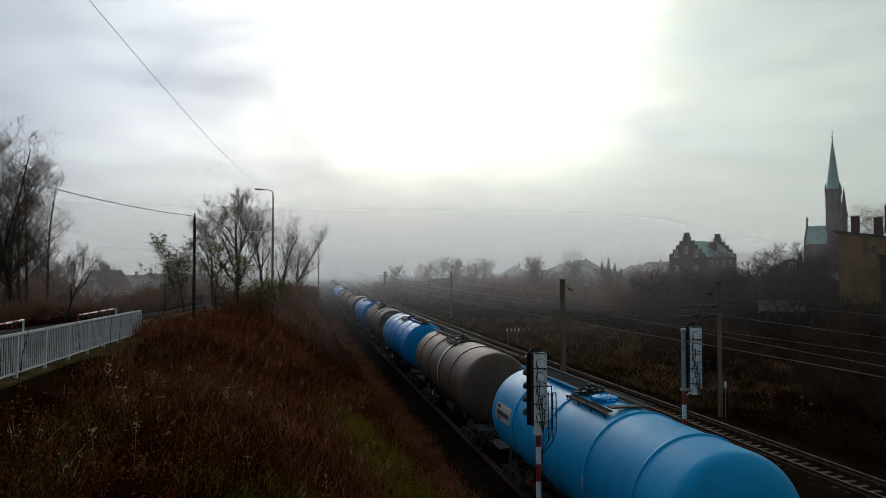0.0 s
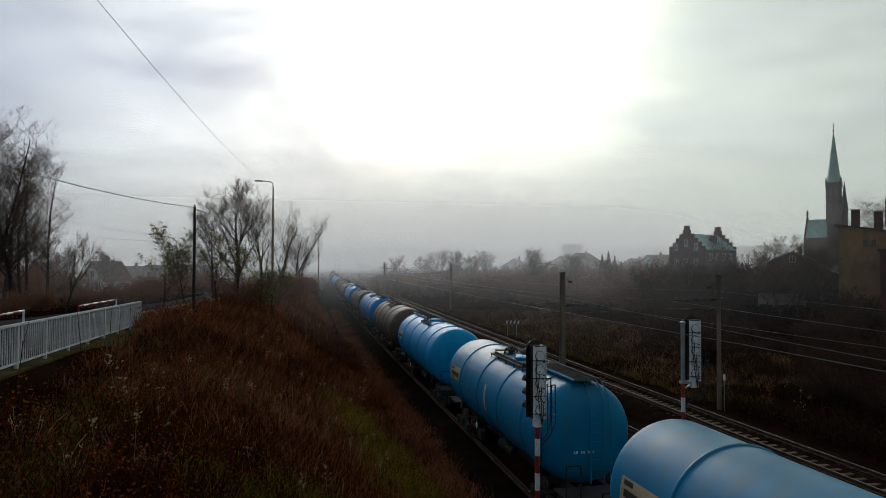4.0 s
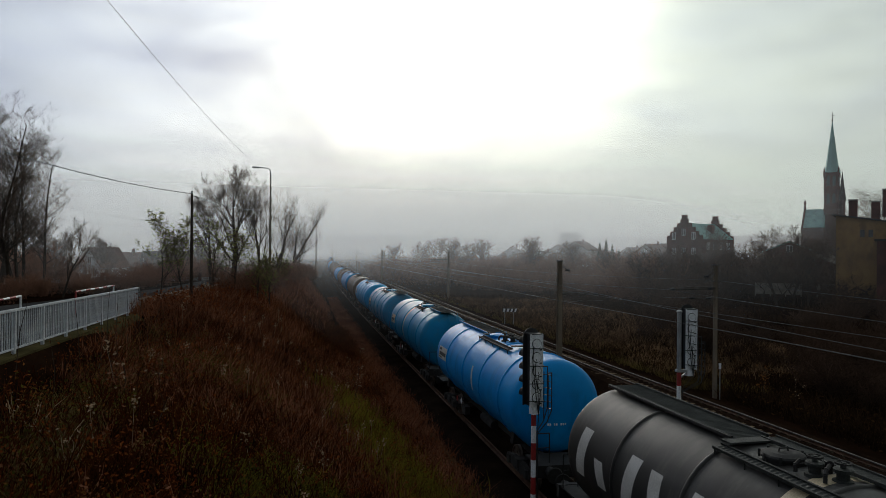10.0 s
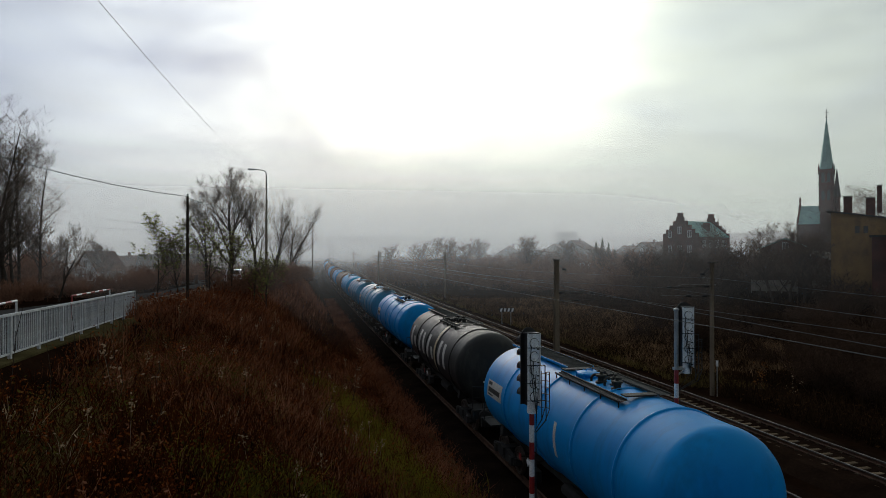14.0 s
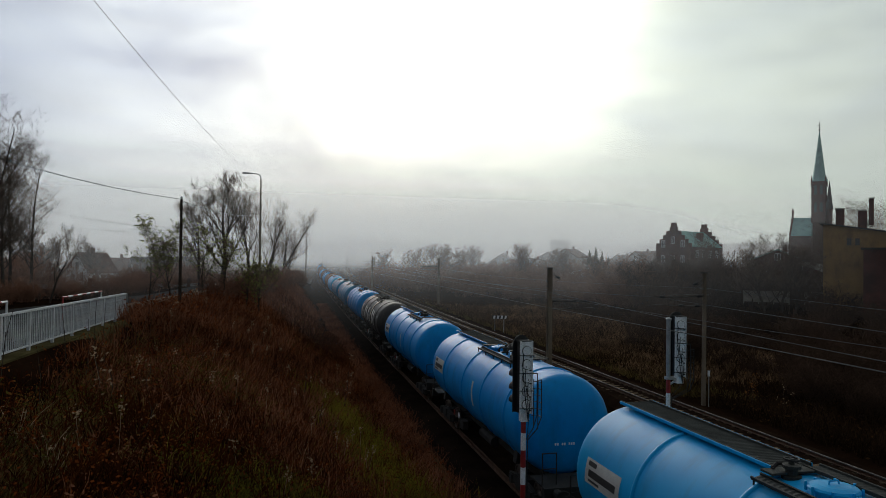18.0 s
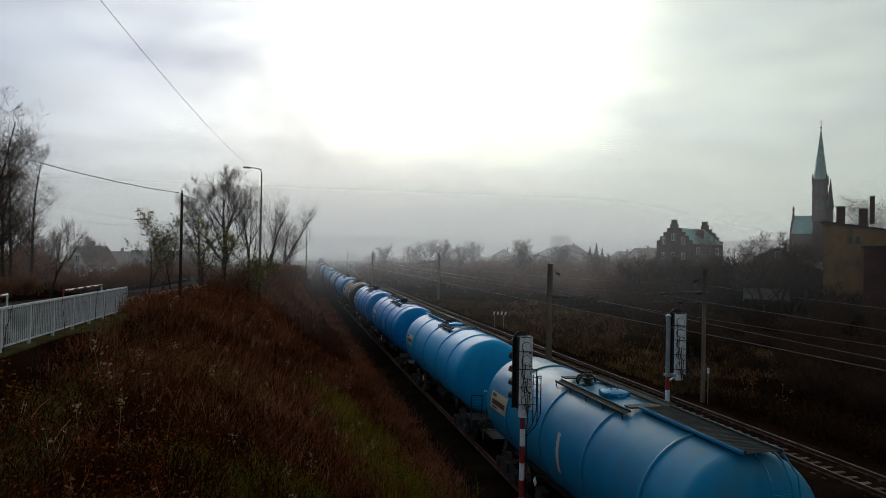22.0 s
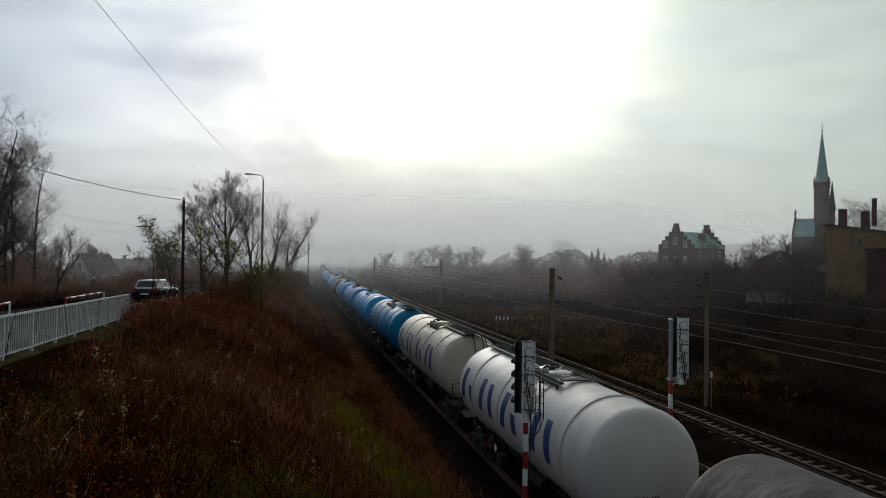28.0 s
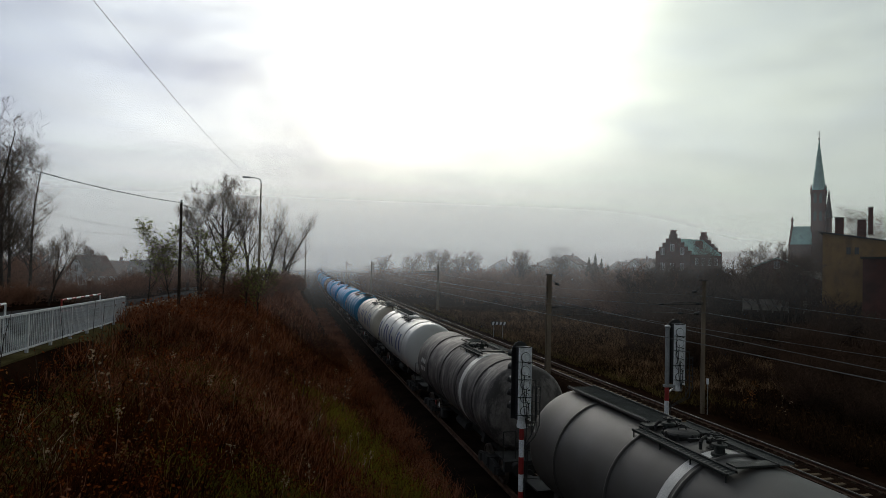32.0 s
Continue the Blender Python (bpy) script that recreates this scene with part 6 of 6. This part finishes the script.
# hazy trees and shrubs behind the road
spots = []
for i in range(90):
    az, d = rnd.uniform(-24, 0), rnd.uniform(100, 190)
    spots.append((*ahead(az, d), rnd.uniform(1.6, 3.6)))
for i in range(60):
    az, d = rnd.uniform(-24, -5), rnd.uniform(74, 104)
    if -16.5 < az < -11.5:
        continue
    spots.append((*ahead(az, d), rnd.uniform(1.2, 2.8) + (1.6 if az < -17 else 0)))
thicket("roadside_thicket", "bare shrubs and gardens hazy behind the road", spots, rnd)
for i, (az, d, h) in enumerate(((-18.6, 110, 9.5), (-16.9, 150, 11), (-13.4, 130, 8), (-9.5, 120, 8.5), (-7.0, 140, 9), (-20.5, 120, 10))):
    x, y = ahead(az, d)
    bare_tree(110 + i, place(x, y), h, "bare garden tree hazy behind the road", 0.7, 3, (16, 9, 6), 0.2, first=0.2, stem=0.7, group="hazy garden trees", thin=0.035)

# pale concrete fence in front of the thicket
x0, y0 = ahead(37.6, 116)
fn = thing("concrete_fence", "pale stained concrete panel fence", "fence", at=pose(x0, y0, ground_z(x0, y0) + 1.6, 0, 0, -37))
for k in range(7):
    if k != 3:
        part("panel", Geo().box((k * 2.1, 0, 0.7), (2.0, 0.08, 1.7)), "concrete", fn)
    part("post", Geo().box((k * 2.1 - 1.05, 0, 0.6), (0.14, 0.16, 2.1)), "concrete", fn)

# low pale garden wall behind the hedge
gw = thing("garden_wall", "low pale garden wall with brick pillars behind the hedge", "garden wall", at=pose(-27.5, 72, 3.7, 0, 0, 12))
wallp = Geo().box((0, 0, 0.6), (2.0, 0.12, 0.9)).mesh("panel", "plaster")
pillar = Geo().box((0, 0, 0.75), (0.32, 0.32, 1.5)).box((0, 0, 1.54), (0.42, 0.42, 0.10)).mesh("pillar", "tile_roof")
for k in range(9):
    part("panel", wallp, None, gw, at=pose(2.3 * k + 1.15, 0, 0))
    part("pillar", pillar, None, gw, at=pose(2.3 * k, 0, 0))

# distant hills and town beyond the haze
hills = Geo()
rnd = random.Random(9)
n = 60
for i in range(n + 1):
    a = radians(-45 + 110 * i / n)
    hgt = 34 + 16 * noise.noise((i * 0.16, 2.2, 0)) + 10 * smooth01(25, 60, i)
    for rr, zz in ((1300, 0), (1450, hgt), (1700, hgt * 0.9), (1900, 0)):
        hills.v.append((rr * math.sin(a), rr * math.cos(a), zz))
for i in range(n):
    for j in range(3):
        k = i * 4 + j
        hills.f.append((k, k + 1, k + 5, k + 4))
solid("backdrop_hills", hills, "shrub", "low wooded hills on the horizon", "hills", kind="structure", smooth=True)

# ---------------------------------------------------------------- mist: upright see-through sheets added to stand in for distance haze


def haze_sheet_material(alpha, depth):
    m = bpy.data.materials.new("haze_sheet")
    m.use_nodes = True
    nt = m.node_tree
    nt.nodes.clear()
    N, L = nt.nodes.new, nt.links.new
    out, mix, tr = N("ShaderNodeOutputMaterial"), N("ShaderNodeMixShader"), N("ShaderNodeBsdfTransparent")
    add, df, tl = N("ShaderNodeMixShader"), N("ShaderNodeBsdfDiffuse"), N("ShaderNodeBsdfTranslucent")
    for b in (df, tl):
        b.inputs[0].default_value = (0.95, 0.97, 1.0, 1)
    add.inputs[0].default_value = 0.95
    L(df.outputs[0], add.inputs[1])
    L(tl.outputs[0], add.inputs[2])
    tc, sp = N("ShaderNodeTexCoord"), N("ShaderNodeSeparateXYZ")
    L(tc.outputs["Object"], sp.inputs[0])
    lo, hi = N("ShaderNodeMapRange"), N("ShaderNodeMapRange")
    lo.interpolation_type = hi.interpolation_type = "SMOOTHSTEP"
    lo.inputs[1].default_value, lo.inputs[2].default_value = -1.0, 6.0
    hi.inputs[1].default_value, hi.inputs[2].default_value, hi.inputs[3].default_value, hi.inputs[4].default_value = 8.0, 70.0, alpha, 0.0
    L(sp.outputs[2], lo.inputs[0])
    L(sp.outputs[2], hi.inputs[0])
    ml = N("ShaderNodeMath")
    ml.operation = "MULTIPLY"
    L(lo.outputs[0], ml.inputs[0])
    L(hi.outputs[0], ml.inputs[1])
    # the sheets are densest along the line and thinner towards the houses
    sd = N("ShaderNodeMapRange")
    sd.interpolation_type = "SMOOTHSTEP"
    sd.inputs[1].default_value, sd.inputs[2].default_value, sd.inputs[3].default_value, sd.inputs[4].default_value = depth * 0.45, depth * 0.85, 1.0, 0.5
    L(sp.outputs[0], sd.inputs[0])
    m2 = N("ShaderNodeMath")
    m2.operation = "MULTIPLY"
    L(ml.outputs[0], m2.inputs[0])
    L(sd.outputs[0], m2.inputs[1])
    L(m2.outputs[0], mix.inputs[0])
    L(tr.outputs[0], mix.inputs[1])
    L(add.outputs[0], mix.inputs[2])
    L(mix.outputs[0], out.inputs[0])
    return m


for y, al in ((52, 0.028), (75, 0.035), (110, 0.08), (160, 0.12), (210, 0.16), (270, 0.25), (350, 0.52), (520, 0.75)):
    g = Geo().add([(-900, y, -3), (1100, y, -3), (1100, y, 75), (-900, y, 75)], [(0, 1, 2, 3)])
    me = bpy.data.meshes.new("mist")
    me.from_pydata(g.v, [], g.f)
    me.materials.append(haze_sheet_material(al, y))
    tagged(new("mist", me), "see-through sheet standing in for haze over the valley", "mist", kind="stuff")

# ---------------------------------------------------------------- along the road
skirt = Geo()
for y in axis_steps([(2, 31.2, 2)]):
    skirt.v += [(-6.55, y, 4.98), (-6.40, y, 4.96), (-5.45, y, 4.02), (-5.45, y, 3.7)]
skirt.f = [(j * 4 + i, j * 4 + i + 1, (j + 1) * 4 + i + 1, (j + 1) * 4 + i) for j in range(len(skirt.v) // 4 - 1) for i in range(3)]
solid("retaining_slope", skirt, "moss", "dark mossy concrete slope under the railing", "retaining wall", kind="structure")


def barrier(x, y, rz, n, flip):
    b = thing("road_barrier", "red and white tubular barrier beside the road", "barrier", at=pose(x, y, ground_z(x - 1, y) + 0.15, 0, 0, rz), group="barriers beside the road")
    for k in range(n):
        part("rail_band", Geo().tube((0, k * 0.55, 0.95), (0, (k + 1) * 0.55, 0.95), 0.035, n=8), "red" if (k + flip) % 2 else "white_paint", b)
    for yy in (0.02, n * 0.55 - 0.02):
        part("leg", Geo().tube((0, yy, -0.2), (0, yy, 0.95), 0.035, n=8), "white_paint" if yy > 1 else "red", b)
    part("lower_rail", Geo().tube((0, 0, 0.5), (0, n * 0.55, 0.5), 0.025, n=6), "red", b)


barrier(-8.75, 20.6, 2, 9, 0)
barrier(-8.55, 30.2, -3, 9, 1)


gr = thing("guardrail", "weathered pale guardrail beside the road", "guardrail", at=pose(-6.75, 33.2, 4.85, -0.85, 0, -4.5))
part("beam", Geo().prism([(-0.02, 0.38), (0.03, 0.40), (0.05, 0.46), (0.01, 0.52), (0.05, 0.58), (0.03, 0.64), (-0.02, 0.66)], 0, 19), "concrete", gr)
for k in range(10):
    part("post", Geo().box((-0.06, 0.2 + 2.05 * k, 0.22), (0.08, 0.12, 0.86)), "concrete", gr)


def rounded(me, r):
    """Rounds the sharp edges of a closed shell."""
    bm = bmesh.new()
    bm.from_mesh(me)
    bmesh.ops.recalc_face_normals(bm, faces=bm.faces)
    edges = [e for e in bm.edges if len(e.link_faces) == 2 and e.calc_face_angle() > 0.5]
    bmesh.ops.bevel(bm, geom=edges, offset=r, segments=3, profile=0.5, affect="EDGES", clamp_overlap=True)
    bm.to_mesh(me)
    bm.free()
    me.shade_smooth()
    return me


def car(name, paint, label, top=None):
    c = thing(name, label, "car")
    body = Geo().prism([(-2.0, 0.28), (-2.08, 0.45), (-2.08, 0.82), (-1.95, 0.98), (-0.5, 0.98), (0.85, 0.92), (1.75, 0.80), (2.02, 0.62), (2.05, 0.35), (1.95, 0.25)], -0.80, 0.80, "yz")
    for s in (-1, 1):
        body.prism([(-1.95, 0.32), (-2.0, 0.8), (-1.85, 0.93), (0.8, 0.88), (1.7, 0.76), (1.95, 0.60), (1.95, 0.32)], s * 0.80, s * 0.865, "yz")
    part("body", rounded(body.mesh("body", paint), 0.05), None, c)
    lo = [(-0.78, -2.02), (0.78, -2.02), (0.78, 0.98), (-0.78, 0.98)]
    hi = [(-0.60, -1.72), (0.60, -1.72), (0.60, 0.02), (-0.60, 0.02)]
    cab = Geo().add([(x, y, 0.90) for x, y in lo] + [(x, y, 1.50) for x, y in hi], [(0, 1, 5, 4), (1, 2, 6, 5), (2, 3, 7, 6), (3, 0, 4, 7), (4, 5, 6, 7), (3, 2, 1, 0)])
    part("cabin", rounded(cab.mesh("cabin", top or paint), 0.09), None, c)

    def pane(nm, quad, mat="glass", lift=0.012):
        a, b, d = Vector(quad[0]), Vector(quad[1]), Vector(quad[3])
        n = (b - a).cross(d - a).normalized() * lift
        part(nm, Geo().add([Vector(q) + n for q in quad], [(0, 1, 2, 3)]), mat, c)

    pane("rear_window", [(-0.62, -1.945, 1.05), (0.62, -1.945, 1.05), (0.53, -1.76, 1.42), (-0.53, -1.76, 1.42)])
    pane("windscreen", [(0.68, 0.86, 0.975), (-0.68, 0.86, 0.975), (-0.55, 0.15, 1.42), (0.55, 0.15, 1.42)])
    for s in (-1, 1):
        for y0, y1, u0, u1 in ((-1.80, -0.75, -1.55, -0.75), (-0.65, 0.70, -0.65, -0.02)):
            q = [(s * 0.75, y0, 1.0), (s * 0.75, y1, 1.0), (s * 0.627, u1, 1.41), (s * 0.627, u0, 1.41)]
            pane("side_window", q if s > 0 else [q[1], q[0], q[3], q[2]])
        part("tail_lamp", Geo().box((s * 0.70, -2.06, 0.86), (0.18, 0.10, 0.30), bevel=0.03), "lamp_red", c, "red tail lamp")
        part("mirror", Geo().box((s * 0.95, 0.55, 1.0), (0.18, 0.10, 0.13), bevel=0.03), paint, c)
        for y in (-1.25, 1.30):
            w = part("wheel", Geo().lathe([(0.12, -0.10), (0.31, -0.10), (0.315, 0), (0.31, 0.10), (0.12, 0.10)], "x", (0, 0, 0), 18), "rubber", c, at=pose(s * 0.78, y, 0.315))
            part("rim", Geo().lathe([(0.02, s * 0.10), (0.19, s * 0.105), (0.20, s * 0.09)], "x", (0, 0, 0), 14), "steel", w)
    part("bumper", Geo().box((0, -2.09, 0.45), (1.6, 0.10, 0.22), bevel=0.04), paint, c)
    part("number_plate", Geo().box((0, -2.15, 0.62), (0.52, 0.02, 0.11)), "white_paint", c, "white number plate left blank")
    return c


CAR_A = car("hatchback_car", "car_silver", "silver hatchback car driving along the road")
# silver cabin paint stands in for sky reflected in the sloping rear glass
CAR_B = car("saloon_car", "car_dark", "dark blue saloon car driving along the road, sky reflection painted on its cabin", "car_silver")

# ---------------------------------------------------------------- saplings and single plants on the bank


def sapling(seed, x, y, h, leaves, mat, label):
    rd = random.Random(seed)
    s = thing("sapling", label, "plant", at=place(x, y))
    g = Geo()
    pts = [Vector((0, 0, -0.1))]
    for k in range(5):
        pts.append(pts[-1] + Vector((rd.gauss(0, 0.05), rd.gauss(0, 0.05), h / 5)))
        g.tube(pts[-2], pts[-1], 0.016 - 0.002 * k, n=5, caps=False)
    tips = pts[2:]
    for k in range(7):
        p = pts[1 + k % 5]
        q = p + Vector((rd.gauss(0, 0.22), rd.gauss(0, 0.22), rd.uniform(0.1, 0.35)))
        part("branch", Geo().tube(p, q, 0.007, 0.003, n=4, caps=False), "bark", s)
        tips.append(q)
    part("stem", g, "bark", s)
    for k in range(leaves):
        lf = Geo()
        p = rd.choice(tips) + Vector((rd.gauss(0, 0.05), rd.gauss(0, 0.05), rd.gauss(0, 0.05)))
        leaf_quad(lf, p, rd, rd.uniform(0.06, 0.15))
        part("leaf", lf, mat, s)


sapling(1, -4.7, 19.6, 1.5, 16, "pale_leaf", "thin sapling with a few withered pale leaves")
sapling(2, -4.2, 18.4, 1.1, 9, "pale_leaf", "thin sapling with a few withered pale leaves")
sapling(3, -3.6, 20.5, 1.0, 6, "pale_leaf", "thin stalk with a few withered pale leaves")
sapling(4, -2.9, 16.4, 0.9, 6, "pale_leaf", "thin stalk with a few withered pale leaves")
sapling(5, 3.6, 37.5, 2.6, 26, "pale_leaf", "thin sapling with tan leaves at the foot of the bank")
sapling(6, 3.0, 33.0, 1.8, 18, "litter", "thin sapling with brown leaves at the foot of the bank")
sapling(7, 1.6, 27.0, 1.5, 14, "litter", "thin sapling with brown leaves on the bank")
sapling(8, 1.0, 31.0, 1.6, 14, "pale_leaf", "thin sapling with tan leaves on the bank")
sapling(9, 27.5, 35.5, 1.8, 60, "litter", "low shrub with tan leaves beside the mast")
sapling(10, 28.3, 36.5, 1.6, 50, "litter", "low shrub with tan leaves beside the mast")
sapling(11, 29.3, 35.0, 1.4, 30, "pale_leaf", "low shrub with pale leaves on the field")

# grey dead stalks with seed heads
rd = random.Random(21)
for k in range(46):
    y = rd.uniform(13, 44)
    x = rd.uniform(bank_edge(y) + 0.8, 3.8)
    h = rd.uniform(0.6, 1.3)
    g = Geo()
    b = Vector((rd.gauss(0, 0.12), rd.gauss(0, 0.12), h))
    g.tube((0, 0, -0.05), b, 0.006, 0.004, n=4, caps=False)
    for i in range(16):
        leaf_quad(g, b + Vector((rd.gauss(0, 0.05), rd.gauss(0, 0.05), rd.gauss(0, 0.09))), rd, 0.07)
    tagged(new("seed_stalk", g.mesh("seed_stalk", "pale_leaf")), "dead stalk with a pale seed head", "plant", "dead stalks on the bank").matrix_basis = place(x, y)

# leafy weeds standing on the bank


def weed(g, at, rd, h, leaves, size):
    for _ in range(rd.randint(4, 7)):
        p = at + Vector((rd.gauss(0, 0.10), rd.gauss(0, 0.10), -0.05))
        d = Vector((rd.gauss(0, 0.28), rd.gauss(0, 0.28), 1)).normalized()
        for k in range(4):
            q = p + d * h * rd.uniform(0.16, 0.3)
            ribbon(g, p, q, 0.006, rd)
            for _ in range(leaves):
                e = p.lerp(q, rd.random()) + Vector((rd.gauss(0, 0.07), rd.gauss(0, 0.07), rd.gauss(0, 0.05)))
                leaf_quad(g, e, rd, size * rd.uniform(0.5, 1.3), 0.22)
            p, d = q, (d + Vector((rd.gauss(0, 0.2), rd.gauss(0, 0.2), 0))).normalized()


for k, (mat, h, lv, sz, n, lab) in enumerate((
        ("litter", 0.85, 5, 0.09, 26, "dead leafy weeds with brown leaves on the bank"), ("red_leaf", 0.8, 6, 0.08, 28, "dead weeds with rust-red leaves on the bank"),
        ("olive", 0.6, 9, 0.09, 22, "low weeds with dull olive leaves on the bank"), ("pale_leaf", 0.95, 2, 0.06, 7, "dead weeds with pale dry tips on the bank"),
        ("tall_herb", 1.1, 3, 0.08, 40, "tall dead brown weeds on the bank"), ("straw", 0.6, 6, 0.07, 20, "low dead weeds with straw-coloured leaves on the bank"))):
    g = Geo()
    for q in range(n):
        y = 10.5 + 34 * rd.random() ** 1.3
        x = rd.uniform(bank_edge(y) + 0.7, 4.4)
        weed(g, Vector((x, y, ground_z(x, y))), rd, h * rd.uniform(0.7, 1.25), lv, sz)
    solid("weeds", g, mat, lab, "plants", kind="stuff")
# thin dry stalks before the railing
for k in range(16):
    y = rd.uniform(15, 31)
    x = rd.uniform(-6.0, -4.9)
    h = rd.uniform(1.3, 2.3)
    b = Vector((rd.gauss(0, 0.12), rd.gauss(0, 0.12), h))
    g = Geo().tube((0, 0, -0.1), b * 0.6, 0.011, 0.009, n=4, caps=False).tube(b * 0.6, b + Vector((rd.gauss(0, 0.08), 0, 0)), 0.009, 0.005, n=4, caps=False)
    tagged(new("dry_stalk", g.mesh("dry_stalk", "bark")), "thin dark dry stalk before the railing", "plant", "dry stalks before the railing").matrix_basis = place(x, y)

# cable trough beside the train track
for k in range(6):
    y = 25.0 + 1.02 * k
    tagged(new("trough_lid", SHARED.setdefault("lid", Geo().box((0, 0, 0), (0.34, 0.98, 0.10), bevel=0.02).mesh("trough_lid", "moss"))), "worn concrete lid of a cable trough", "trough lid", "cable trough lids").matrix_basis = pose(6.15 + bend(y), y, -0.54 + rd.gauss(0, 0.012), rd.gauss(0, 1), rd.gauss(0, 2), rd.gauss(0, 1.5))
# box on a post beside the mast, added for the pale mark on it
cb = thing("pale_mark_box", "small pale box on a post in place of the mast's pale mark", "cabinet", at=place(23.75, 34.4, -30))
part("box", Geo().box((0, 0, 1.9), (0.13, 0.1, 0.32), bevel=0.02), "white_paint", cb)
part("post", Geo().tube((0, 0, -0.2), (0, 0, 1.9), 0.025, n=6), "steel", cb)

# ---------------------------------------------------------------- sleepers


def sleeper_mesh():
    g = Geo()
    prof = [(-1.25, 0.16), (-0.45, 0.13), (0.45, 0.13), (1.25, 0.16)]
    vs, fs = [], []
    for x, hh in prof:
        vs += [(x, -0.14, -0.05), (x, -0.10, hh), (x, 0.10, hh), (x, 0.14, -0.05)]
    for i in range(3):
        for j in range(3):
            k = i * 4 + j
            fs.append((k, k + 1, k + 5, k + 4))
    fs += [(0, 3, 2, 1), (12, 13, 14, 15)]
    g.add(vs, fs)
    for s in (-1, 1):
        for d in (-0.13, 0.13):
            g.box((s * GAUGE / 2 + d, 0, 0.17), (0.09, 0.12, 0.05))
    return fixed_normals(g.mesh("sleeper", "sleeper"))


SLEEPER = sleeper_mesh()
DARKER_SLEEPER = SLEEPER.copy()
DARKER_SLEEPER.materials[0] = M["darker_sleeper"]
rnd = random.Random(4)


def sleeper_at(xc, y):
    return pose(xc + bend(y), y, -0.335 + rnd.gauss(0, 0.006), 0, rnd.gauss(0, 0.4), -math.degrees(2 * BEND * max(0, y)) + rnd.gauss(0, 0.5))


for xc, y0, n in ((XR, 12.0, 290), (XM, 8.0, 120), (XT, 8.0, 60)):
    for i in range(n):
        part("sleeper", SLEEPER if xc == XR else DARKER_SLEEPER, None, BEDS[xc], at=pose(0, 0, -0.06 if xc == XT else 0) @ sleeper_at(xc, y0 + 0.6 * i))

# ---------------------------------------------------------------- what moves


def motions():
    for y0, w in TRAIN:
        walk(w, [(t, on_track(y0 + SPEED * t)) for t in range(0, 33, 2)])

    # the wheels of the wagons that pass close by roll
    r = 0.46
    for y0, w in TRAIN[:13]:
        for bg in [o for o in w.children if o.name.startswith("bogie")]:
            for ws in [o for o in bg.children if o.name.startswith("wheelset")]:
                at = ws.matrix_basis.translation.copy()
                walk(ws, [(k * 0.1, pose(at.x, at.y, at.z, -math.degrees(SPEED * 0.1 * k / r) % 360)) for k in range(321)])
    for c, t0, y0, v in ((CAR_A, 12.0, 42.6, 14.6), (CAR_B, 27.5, 42.3, 13.6)):
        rows = []
        for t in range(0, 33):
            y = y0 + v * (t - t0)
            x, x2 = road_x(y - 1) + 1.4, road_x(y + 1) + 1.4
            rows.append((t, pose((x + x2) / 2, y, ground_z((x + x2) / 2 + bend(y), y) + 0.05, 0, 0, -math.degrees(math.atan2(x2 - x, 2)))))
        walk(c, rows)


motions()
